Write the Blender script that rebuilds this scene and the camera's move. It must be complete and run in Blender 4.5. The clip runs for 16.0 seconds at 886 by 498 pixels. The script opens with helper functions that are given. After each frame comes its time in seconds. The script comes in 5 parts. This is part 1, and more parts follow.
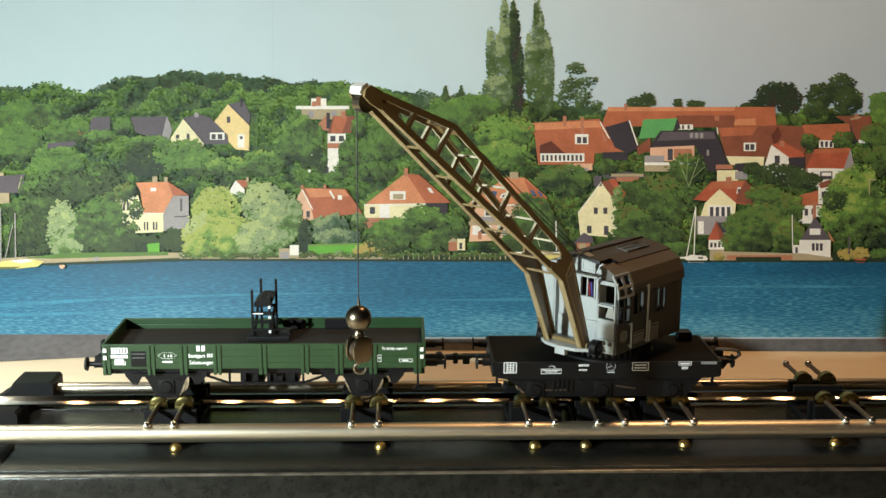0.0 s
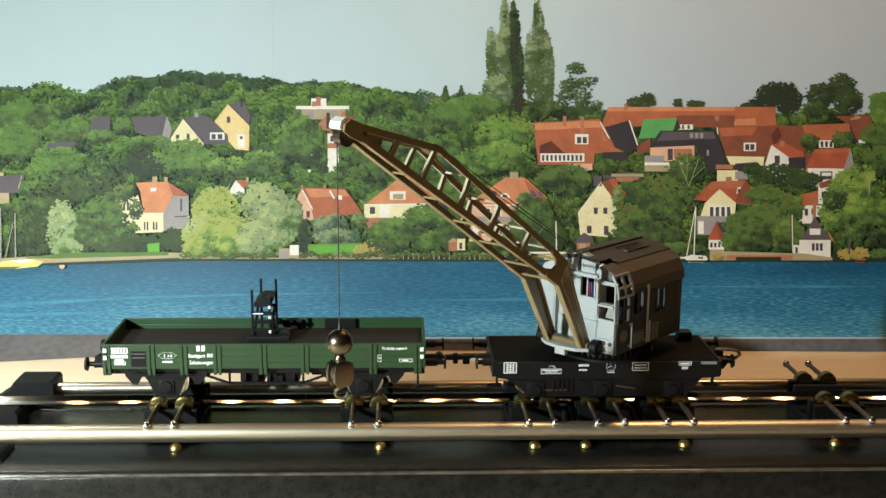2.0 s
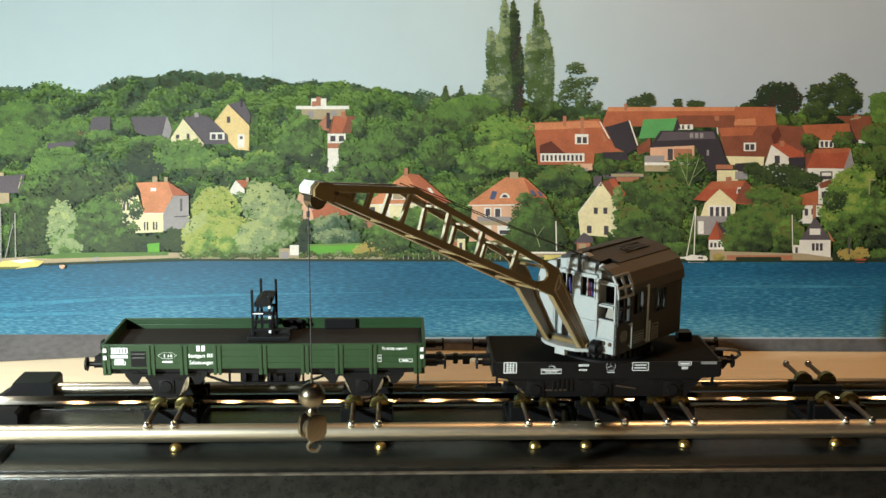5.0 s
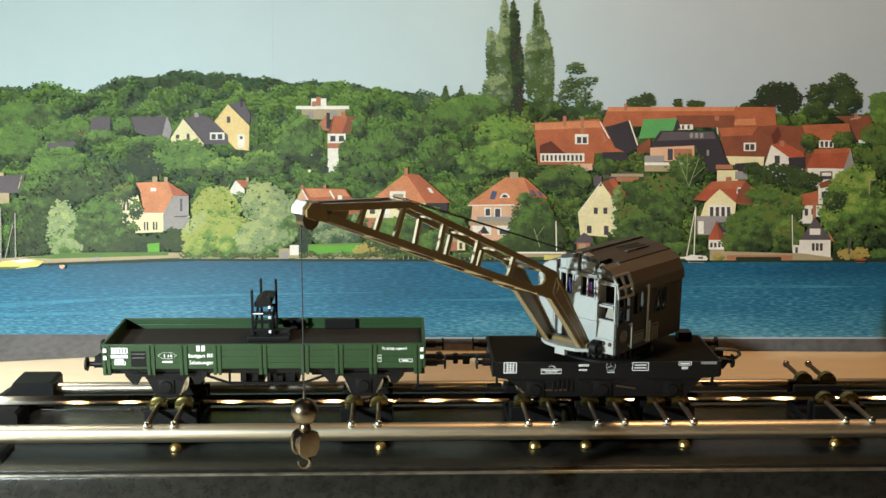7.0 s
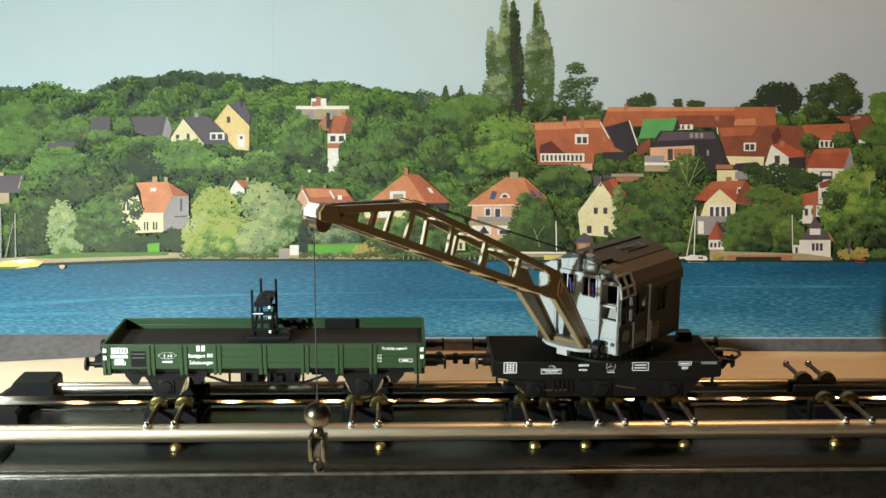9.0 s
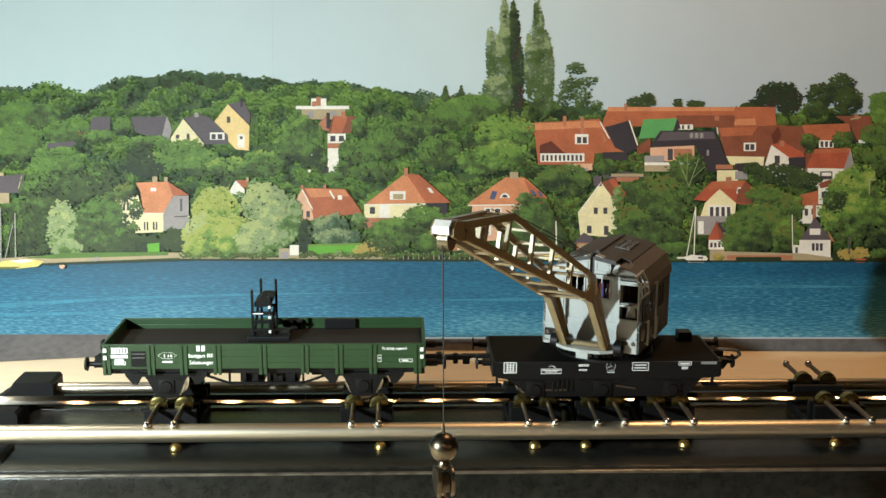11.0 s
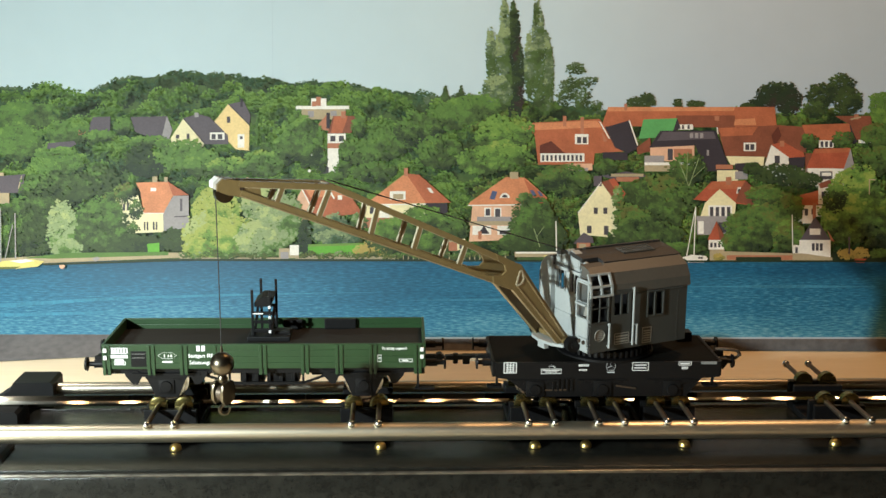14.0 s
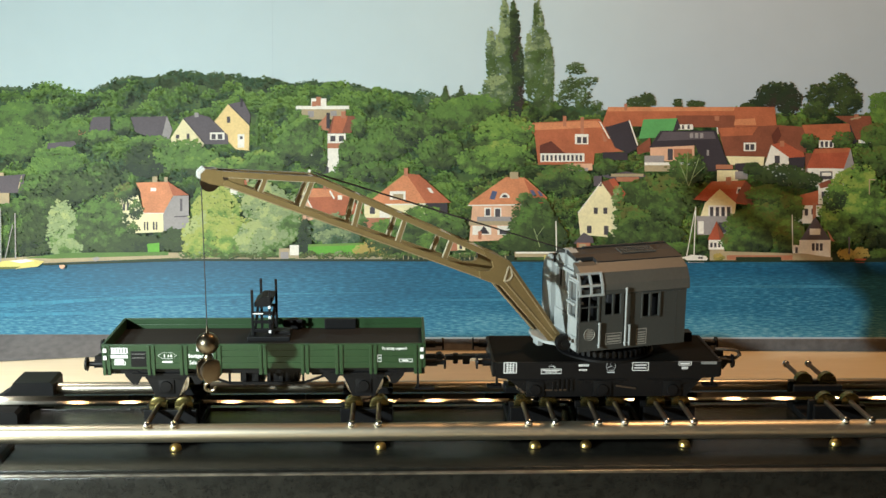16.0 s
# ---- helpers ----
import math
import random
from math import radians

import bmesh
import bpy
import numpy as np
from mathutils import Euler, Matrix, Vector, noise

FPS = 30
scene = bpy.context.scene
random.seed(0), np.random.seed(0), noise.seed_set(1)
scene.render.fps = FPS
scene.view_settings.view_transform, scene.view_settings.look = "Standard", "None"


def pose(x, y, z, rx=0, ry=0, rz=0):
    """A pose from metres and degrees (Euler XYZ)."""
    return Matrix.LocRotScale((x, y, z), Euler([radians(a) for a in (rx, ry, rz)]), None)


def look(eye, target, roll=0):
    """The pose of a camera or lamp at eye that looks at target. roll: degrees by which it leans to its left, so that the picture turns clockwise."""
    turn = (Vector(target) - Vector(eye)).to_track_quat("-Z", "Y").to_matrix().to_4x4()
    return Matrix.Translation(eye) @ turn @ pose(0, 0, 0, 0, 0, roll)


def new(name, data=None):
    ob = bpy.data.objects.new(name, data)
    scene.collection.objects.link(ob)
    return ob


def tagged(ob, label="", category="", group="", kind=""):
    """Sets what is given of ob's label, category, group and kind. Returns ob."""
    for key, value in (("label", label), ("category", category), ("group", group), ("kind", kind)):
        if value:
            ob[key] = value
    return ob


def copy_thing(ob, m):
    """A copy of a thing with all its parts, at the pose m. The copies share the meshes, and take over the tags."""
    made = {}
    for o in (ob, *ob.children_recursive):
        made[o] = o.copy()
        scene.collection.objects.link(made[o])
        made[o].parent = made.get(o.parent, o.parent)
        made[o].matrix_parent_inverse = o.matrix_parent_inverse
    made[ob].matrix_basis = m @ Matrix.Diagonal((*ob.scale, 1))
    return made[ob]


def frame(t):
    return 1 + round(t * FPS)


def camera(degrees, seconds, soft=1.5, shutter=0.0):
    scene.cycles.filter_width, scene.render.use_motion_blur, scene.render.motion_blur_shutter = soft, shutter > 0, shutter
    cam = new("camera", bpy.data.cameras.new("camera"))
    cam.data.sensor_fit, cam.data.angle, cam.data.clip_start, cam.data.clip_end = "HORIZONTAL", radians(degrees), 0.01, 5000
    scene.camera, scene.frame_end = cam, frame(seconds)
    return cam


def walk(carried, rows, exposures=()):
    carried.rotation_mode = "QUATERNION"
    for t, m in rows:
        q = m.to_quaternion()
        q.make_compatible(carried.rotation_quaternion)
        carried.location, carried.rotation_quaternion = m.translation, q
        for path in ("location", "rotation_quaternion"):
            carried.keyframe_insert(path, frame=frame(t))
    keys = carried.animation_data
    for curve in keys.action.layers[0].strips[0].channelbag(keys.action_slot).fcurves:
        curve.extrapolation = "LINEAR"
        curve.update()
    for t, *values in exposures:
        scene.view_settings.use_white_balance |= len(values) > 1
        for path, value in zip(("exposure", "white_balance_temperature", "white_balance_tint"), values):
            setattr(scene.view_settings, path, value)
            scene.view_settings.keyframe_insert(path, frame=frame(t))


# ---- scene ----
cam = camera(43.11, 16.0, 1.5)
MM = 0.001
LIFT = 44.0  # height of the wheels' running line over the table, in mm


def at(x, y, z, rx=0, ry=0, rz=0):
    """A pose from millimetres in the track's space: x along it, y away from the viewer, z over the running line."""
    return pose(x * MM, y * MM, (z + LIFT) * MM, rx, ry, rz)


EYE = Vector((0, -363.8, 128.95))
AIM = Vector((0.03737, 0.97563, -0.21623))
VIEW = look((EYE + Vector((0, 0, LIFT))) * MM, (EYE + AIM * 500 + Vector((0, 0, LIFT))) * MM, 0.42)
walk(cam, [(0.0, VIEW), (16.0, VIEW)])
scene.view_settings.exposure = 0.0

# ---- light ----
world = bpy.data.worlds.new("room_air")
world.use_nodes = True
scene.world = world
world.node_tree.nodes["Background"].inputs[0].default_value = (0.9, 0.85, 0.75, 1)
world.node_tree.nodes["Background"].inputs[1].default_value = 0.006


def lamp(name, kind, eye, target, power, colour, size=0.05, spread=160):
    data = bpy.data.lights.new(name, kind)
    data.energy, data.color = power, colour
    if kind == "AREA":
        data.shape, data.size, data.spread = "DISK", size, radians(spread)
    else:
        data.shadow_soft_size = size
    ob = new(name, data)
    ob.matrix_world = look(Vector(eye) * MM + Vector((0, 0, LIFT * MM)), Vector(target) * MM + Vector((0, 0, LIFT * MM)))
    return ob


# a desk lamp to the left of the viewer, a warm lamp over the right of the table, an added fill over its left; a strip
# of small glowing bulbs hangs behind the viewer
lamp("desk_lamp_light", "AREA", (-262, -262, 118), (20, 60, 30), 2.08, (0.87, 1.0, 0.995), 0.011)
# unseen fill, added to brighten the left of the table
lamp("left_fill_light", "AREA", (-265, 70, 300), (-215, 60, -44), 0.27, (1.0, 0.97, 0.86), 0.05, 70)
lamp("ceiling_lamp_light", "AREA", (170, 118, 480), (140, 60, -44), 0.62, (1.0, 0.57, 0.27), 0.06, 120)

# ---- materials ----


def material(name, colour, rough=0.5, metal=0.0, vary=0.12, grain=900.0, bump=0.0, wear=None, spec=0.5, coat=0.0, stretch=(1, 1, 1)):
    """A surface of one base colour with variation at two scales; grain is in cycles per metre."""
    m = bpy.data.materials.new(name)
    m.use_nodes = True
    t = m.node_tree
    b = t.nodes["Principled BSDF"]
    b.inputs["Roughness"].default_value, b.inputs["Metallic"].default_value = rough, metal
    b.inputs["Specular IOR Level"].default_value = spec
    b.inputs["Coat Weight"].default_value = coat
    co = t.nodes.new("ShaderNodeTexCoord")
    mp = t.nodes.new("ShaderNodeMapping")
    mp.inputs["Scale"].default_value = stretch
    t.links.new(co.outputs["Object"], mp.inputs[0])
    fine = t.nodes.new("ShaderNodeTexNoise")
    fine.inputs["Scale"].default_value, fine.inputs["Detail"].default_value = grain, 4
    wide = t.nodes.new("ShaderNodeTexNoise")
    wide.inputs["Scale"].default_value, wide.inputs["Detail"].default_value = grain * 0.09, 3
    t.links.new(mp.outputs[0], fine.inputs[0])
    t.links.new(mp.outputs[0], wide.inputs[0])
    add = t.nodes.new("ShaderNodeMath")
    add.operation = "MULTIPLY_ADD"
    add.inputs[1].default_value = 0.5
    t.links.new(fine.outputs[0], add.inputs[0])
    half = t.nodes.new("ShaderNodeMath")
    half.operation = "MULTIPLY"
    half.inputs[1].default_value = 0.5
    t.links.new(wide.outputs[0], half.inputs[0])
    t.links.new(half.outputs[0], add.inputs[2])
    ramp = t.nodes.new("ShaderNodeValToRGB")
    low = [c * (1 - vary) for c in colour]
    high = [min(1, c * (1 + vary)) for c in (wear or colour)]
    ramp.color_ramp.elements[0].position, ramp.color_ramp.elements[1].position = 0.34, 0.66
    ramp.color_ramp.elements[0].color, ramp.color_ramp.elements[1].color = (*low, 1), (*high, 1)
    t.links.new(add.outputs[0], ramp.inputs[0])
    t.links.new(ramp.outputs[0], b.inputs["Base Color"])
    if bump:
        bp = t.nodes.new("ShaderNodeBump")
        bp.inputs["Strength"].default_value, bp.inputs["Distance"].default_value = bump, 0.0003
        t.links.new(fine.outputs[0], bp.inputs["Height"])
        t.links.new(bp.outputs[0], b.inputs["Normal"])
    return m


GREEN = material("green_wagon_paint", (0.0145, 0.046, 0.0135), 0.42, vary=0.15)
BLACK = material("black_plastic", (0.0038, 0.0038, 0.0042), 0.5, vary=0.25, spec=0.24)
FLOORBOARD = material("dark_wagon_floor", (0.014, 0.012, 0.010), 0.65, vary=0.3, spec=0.25, stretch=(0.15, 1, 1))
DECK = material("dark_olive_deck", (0.006, 0.0056, 0.0046), 0.75, vary=0.2, spec=0.06)
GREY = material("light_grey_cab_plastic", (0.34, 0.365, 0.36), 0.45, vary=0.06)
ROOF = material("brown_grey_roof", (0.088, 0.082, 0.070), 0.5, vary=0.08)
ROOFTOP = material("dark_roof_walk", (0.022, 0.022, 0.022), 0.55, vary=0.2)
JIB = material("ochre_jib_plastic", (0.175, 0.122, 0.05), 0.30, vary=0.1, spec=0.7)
# cab grey darkened for the side walls: their shade is put into the colour
SIDE = material("shaded_grey_cab_plastic", (0.050, 0.053, 0.049), 0.5, vary=0.07, spec=0.3)
CHROME = material("silver_metal", (0.75, 0.73, 0.68), 0.22, 1.0, vary=0.05)
BRASS = material("brass", (0.22, 0.185, 0.07), 0.26, 1.0, vary=0.12)
BAR = material("satin_metal_bar", (0.56, 0.50, 0.385), 0.42, 1.0, vary=0.10, grain=500, bump=0.08, stretch=(0.05, 1, 1))
POLISHED = material("polished_rail", (0.70, 0.65, 0.56), 0.055, 1.0, vary=0.06, grain=500, stretch=(0.05, 1, 1))
REARBAR = material("drawn_metal_bar", (0.58, 0.52, 0.42), 0.28, 1.0, vary=0.08, grain=500, bump=0.03, stretch=(0.05, 1, 1))
BASE = material("dark_grey_base_metal", (0.011, 0.011, 0.0095), 0.22, 0.3, vary=0.25, grain=3200, bump=0.25, wear=(0.022, 0.022, 0.018))
GILT = material("bright_brass", (0.95, 0.68, 0.24), 0.34, 1.0, vary=0.05)
EDGE = material("pale_edge_metal", (0.16, 0.15, 0.13), 0.3, 0.8, vary=0.5, grain=300)
BALL = material("dark_burnished_metal", (0.17, 0.142, 0.10), 0.30, 1.0, vary=0.1)
TABLE = material("pale_wood_table", (0.82, 0.70, 0.50), 0.5, vary=0.05, grain=300, stretch=(0.1, 1, 1))
WHITE = material("white_lettering", (0.8, 0.8, 0.78), 0.5, vary=0.03)
CORD = material("dark_cord", (0.02, 0.02, 0.02), 0.7)
PANELGREY = material("faded_print", (0.22, 0.22, 0.21), 0.5)
STEELDARK = material("brown_steel", (0.10, 0.075, 0.055), 0.4, 0.7)
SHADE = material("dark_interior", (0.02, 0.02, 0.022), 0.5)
WALLPAINT = material("room_wall_paint", (0.09, 0.078, 0.066), 0.8, vary=0.05, grain=40)

# ---- mesh building, in millimetres ----


def box(bm, x0, x1, y0, y1, z0, z1, bevel=0.0):
    g = bmesh.ops.create_cube(bm, size=1.0)
    for v in g["verts"]:
        v.co = Vector((x0 + (v.co.x + 0.5) * (x1 - x0), y0 + (v.co.y + 0.5) * (y1 - y0), z0 + (v.co.z + 0.5) * (z1 - z0)))
    if bevel:
        edges = list({e for v in g["verts"] for e in v.link_edges})
        bmesh.ops.bevel(bm, geom=edges, offset=bevel, segments=2, affect="EDGES", profile=0.6)


def rod(bm, p, q, r, r2=None, n=14):
    p, q = Vector(p), Vector(q)
    turn = (q - p).to_track_quat("Z", "Y").to_matrix().to_4x4()
    bmesh.ops.create_cone(bm, cap_ends=True, segments=n, radius1=r, radius2=r if r2 is None else r2, depth=(q - p).length,
                          matrix=Matrix.Translation((p + q) / 2) @ turn)


def ball(bm, p, r, n=14):
    bmesh.ops.create_uvsphere(bm, u_segments=n, v_segments=max(6, n // 2 + 2), radius=r, matrix=Matrix.Translation(p))


def beam(bm, p, q, w, h, up=(0, 0, 1)):
    """A bar of width w (sideways) and height h from p to q."""
    p, q = Vector(p), Vector(q)
    d = (q - p).normalized()
    s = d.cross(Vector(up)).normalized()
    u = s.cross(d)
    vs = [bm.verts.new(c + s * a * w / 2 + u * b * h / 2) for c in (p, q) for a, b in ((-1, -1), (1, -1), (1, 1), (-1, 1))]
    for f in ((0, 1, 2, 3), (7, 6, 5, 4), (0, 4, 5, 1), (1, 5, 6, 2), (2, 6, 7, 3), (3, 7, 4, 0)):
        bm.faces.new([vs[i] for i in f])


def prism(bm, pts, axis, a, b):
    """The outline pts in the plane across the axis ('x': pts are y, z; 'y': x, z; 'z': x, y), pulled from a to b."""
    def put(p, h):
        return {"x": (h, p[0], p[1]), "y": (p[0], h, p[1]), "z": (p[0], p[1], h)}[axis]
    lo, hi = [bm.verts.new(put(p, a)) for p in pts], [bm.verts.new(put(p, b)) for p in pts]
    n = len(pts)
    bm.faces.new(lo)
    bm.faces.new(hi[::-1])
    for i in range(n):
        bm.faces.new((lo[i], hi[i], hi[(i + 1) % n], lo[(i + 1) % n]))


def lathe(bm, prof, centre=(0, 0, 0), n=20):
    """A turned body about the vertical: prof is a list of radius, height."""
    rings = [[bm.verts.new((centre[0] + r * math.cos(k * math.tau / n), centre[1] + r * math.sin(k * math.tau / n), centre[2] + z)) for k in range(n)] for r, z in prof]
    for a, b in zip(rings, rings[1:]):
        for k in range(n):
            bm.faces.new((a[k], a[(k + 1) % n], b[(k + 1) % n], b[k]))
    bm.faces.new(rings[0][::-1])
    bm.faces.new(rings[-1])


def shape(draw, *args, **kw):
    bm = bmesh.new()
    draw(bm, *args, **kw)
    return bm


def part(name, bm, mat, parent=None, label="", smooth=False):
    bmesh.ops.recalc_face_normals(bm, faces=bm.faces[:])
    bmesh.ops.scale(bm, vec=(MM, MM, MM), verts=bm.verts[:])
    me = bpy.data.meshes.new(name)
    bm.to_mesh(me)
    bm.free()
    if smooth:
        me.shade_smooth()
        me.set_sharp_from_angle(angle=radians(40))
    me.materials.append(mat)
    ob = new(name, me)
    if parent is not None:
        ob.parent = parent
    if label:
        ob["label"] = label
    return ob


def thing(name, m, label, category, group=""):
    ob = new(name)
    ob.empty_display_size = 0.01
    ob.matrix_basis = m
    return tagged(ob, label, category, group)


def letters(text, x, y, z, size, parent, name="lettering", mat=None, rz=0, thick=0.04, width=0):
    """Raised lettering facing the viewer, centred at x, z; sizes in mm. width squeezes it."""
    cu = bpy.data.curves.new(name, "FONT")
    cu.body, cu.size, cu.align_x, cu.extrude = text, size * MM, "CENTER", thick * MM
    cu.offset = size * MM * 0.022
    tmp = new("tmp", cu)
    me = bpy.data.meshes.new_from_object(tmp.evaluated_get(bpy.context.evaluated_depsgraph_get()))
    bpy.data.objects.remove(tmp)
    xs = [v.co.x for v in me.vertices]
    k = width * MM / (max(xs) - min(xs)) if width else 1
    for v in me.vertices:
        v.co = (v.co.x * k, -v.co.z, v.co.y)
    me.materials.clear()
    me.materials.append(mat or WHITE)
    ob = new(name, me)
    ob.parent = parent
    ob.matrix_basis = pose(x * MM, y * MM, z * MM, 0, 0, rz)
    return ob


def bars(spots, y, parent, name="lettering", mat=None):
    """Unreadable small print as plain strips: spots are x0, x1, z0, z1."""
    bm = bmesh.new()
    for x0, x1, z0, z1 in spots:
        box(bm, x0, x1, y - 0.05, y, z0, z1)
    return part(name, bm, mat or WHITE, parent)


def outline(x0, x1, z0, z1, w):
    return [(x0, x1, z0, z0 + w), (x0, x1, z1 - w, z1), (x0, x0 + w, z0 + w, z1 - w), (x1 - w, x1, z0 + w, z1 - w)]


# ---- room and table ----
def room():
    bm = bmesh.new()
    box(bm, -900, 900, -700, 700, -30, 0, 2)
    table = part("table", bm, TABLE)
    table.matrix_basis = pose(0, 0, 0)
    tagged(table, "pale wooden tabletop under the model railway", "table", kind="structure")
    for n, c in (("wall_north", (-1300, 1300, 1000, 1060, -800, 1700)), ("wall_south", (-1300, 1300, -1360, -1300, -800, 1700)),
                 ("wall_west", (-1360, -1300, -1300, 1000, -800, 1700)), ("wall_east", (1300, 1360, -1300, 1000, -800, 1700))):
        w = part(n, shape(box, *c), WALLPAINT)
        tagged(w, "plain painted room wall", "wall", kind="structure")
    tagged(part("ceiling", shape(box, -1360, 1360, -1360, 1060, 1700, 1760), WALLPAINT), "plain pale room ceiling", "ceiling", kind="structure")
    tagged(part("floor", shape(box, -1360, 1360, -1360, 1060, -860, -800), WALLPAINT), "plain room floor below the table", "floor", kind="structure")


def led_strip():
    st = thing("lamp_strip", at(57, -392, 163), "slim hanging strip of small warm lamps", "lamp strip")
    part("housing", shape(box, -330, 330, -9, 9, 0, 12, 1), WALLPAINT, st)
    for x in (-280, 280):
        part("hanger", shape(rod, (x, 0, 10), (x, 0, 1489), 2.0), CHROME, st, "thin metal hanger")
    glow = bpy.data.materials.new("warm_lamp_glow")
    glow.use_nodes = True
    e = glow.node_tree.nodes["Principled BSDF"]
    e.inputs["Emission Color"].default_value, e.inputs["Emission Strength"].default_value = (1.0, 0.64, 0.34, 1), 22
    for k in range(17):
        part("bulb", shape(ball, (-286.2 + 36.15 * k, 0, -5), 4.6, 16), glow, st, "small glowing bulb")


room()
led_strip()

# ---- printed backdrop: a photo print of a village on a lake, drawn in flat inks on one leaning sheet ----
SPAN = 568.0
DOT = SPAN / 1984.7  # mm on the sheet per unit of its drawing grid (1568 by 882, y down)
INKS = {}
TONE = {}


def ink(name, r, g, b, vary=0.12, grain=900, island=0.0):
    """An ink from its printed 8-bit tone; island: how far single printed dabs stray from it."""
    tone = (r, g, b)
    m = material("ink_" + name, [((c / 255.0) ** 2.2) for c in (r, g, b)], 0.55, vary=vary, grain=grain, spec=0.3)
    if island:
        t = m.node_tree
        b = t.nodes["Principled BSDF"]
        old = b.inputs["Base Color"].links[0].from_socket
        geo, rng, mul = t.nodes.new("ShaderNodeNewGeometry"), t.nodes.new("ShaderNodeMapRange"), t.nodes.new("ShaderNodeVectorMath")
        rng.inputs["To Min"].default_value, rng.inputs["To Max"].default_value = 1 - island, 1 + island
        mul.operation = "SCALE"
        t.links.new(geo.outputs["Random Per Island"], rng.inputs["Value"])
        t.links.new(old, mul.inputs[0])
        t.links.new(rng.outputs[0], mul.inputs["Scale"])
        t.links.new(mul.outputs[0], b.inputs["Base Color"])
    INKS[name] = m
    TONE[name] = tone


for row in (("deep", 44, 58, 42), ("dark", 60, 76, 46), ("moss", 74, 96, 54), ("leaf", 88, 120, 60), ("fresh", 108, 142, 68),
            ("sun", 138, 158, 78), ("lime", 158, 169, 88), ("pale", 162, 175, 116), ("teal", 62, 90, 66), ("haze", 92, 110, 86), ("sage", 134, 152, 108), ("olive", 98, 104, 58),
            ("plum", 56, 50, 46), ("reed", 168, 150, 84)):
    ink(*row, 0.10, 900, 0.06)
ink("sky", 188, 209, 216, 0.02, 60)
ink("seam", 172, 190, 200)
for row in (("orange", 202, 134, 96), ("tile", 172, 101, 72), ("rust", 130, 79, 61), ("red", 168, 88, 65), ("maroon", 98, 56, 46)):
    ink(*row, 0.2, 1500)
for row in (("cream", 228, 220, 176), ("yellow", 228, 202, 142), ("white", 230, 228, 218), ("pink", 218, 174, 144), ("brick", 172, 116, 90), ("slate", 92, 86, 92), ("coal", 60, 56, 62), ("pane", 74, 72, 78),
            ("shade", 150, 146, 146), ("stone", 168, 154, 124), ("lawn", 98, 164, 58), ("roofgreen", 92, 160, 96), ("boat", 212, 200, 120), ("skylight", 80, 92, 124)):
    ink(*row)

BACKDROP = new("backdrop")
BACKDROP.matrix_basis = VIEW @ pose(0, 0, -SPAN * MM)
tagged(BACKDROP, "printed photo backdrop of a lakeside village leaning behind", "backdrop", kind="structure")
LEVEL = [0.0]


def flat_mesh(name, verts, faces, names, label="", kind=""):
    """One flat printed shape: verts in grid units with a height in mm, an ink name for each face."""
    me = bpy.data.meshes.new(name)
    me.from_pydata([((x - 784) * DOT * MM, (441 - y) * DOT * MM, h * MM) for x, y, h in verts], [], faces)
    used = sorted(set(names))
    for n in used:
        me.materials.append(INKS[n])
    me.polygons.foreach_set("material_index", [used.index(n) for n in names])
    # all faces look at the viewer
    bm = bmesh.new()
    bm.from_mesh(me)
    for f in bm.faces:
        f.normal_update()
        if f.normal.z < 0:
            f.normal_flip()
    bm.to_mesh(me)
    bm.free()
    ob = new(name, me)
    ob.parent = BACKDROP
    if label:
        ob["label"] = label
    if kind:
        ob["kind"] = kind
    return ob


def printed(name, shapes, label=""):
    """A printed motif: shapes are (ink, (x, y), (x, y), ...), or (ink, x0, y0, x1, y1) for an upright rectangle, painted in order."""
    verts, faces, names = [], [], []
    h = LEVEL[0] + 0.012
    for s in shapes:
        if isinstance(s[1], tuple):
            pts = s[1:]
        else:
            x0, y0, x1, y1 = s[1:]
            pts = ((x0, y0), (x1, y0), (x1, y1), (x0, y1))
        h += 0.001
        faces.append(list(range(len(verts), len(verts) + len(pts))))
        verts += [(x, y, h) for x, y in pts]
        names.append(s[0])
    LEVEL[0] = h
    return flat_mesh(name, verts, faces, names, label)


RNG = np.random.default_rng(7)


def blended(tones):
    """The row of inks with two mixed steps between each pair of neighbours."""
    out = [tones[0]]
    for a, b in zip(tones, tones[1:]):
        for i in (1, 2):
            n = a if a == b else "%s_%s_%d" % (a, b, i)
            if n not in INKS:
                ink(n, *((TONE[a][c] * (3 - i) + TONE[b][c] * i) / 3 for c in range(3)), 0.10, 900, 0.06)
            out.append(n)
        out.append(b)
    return out


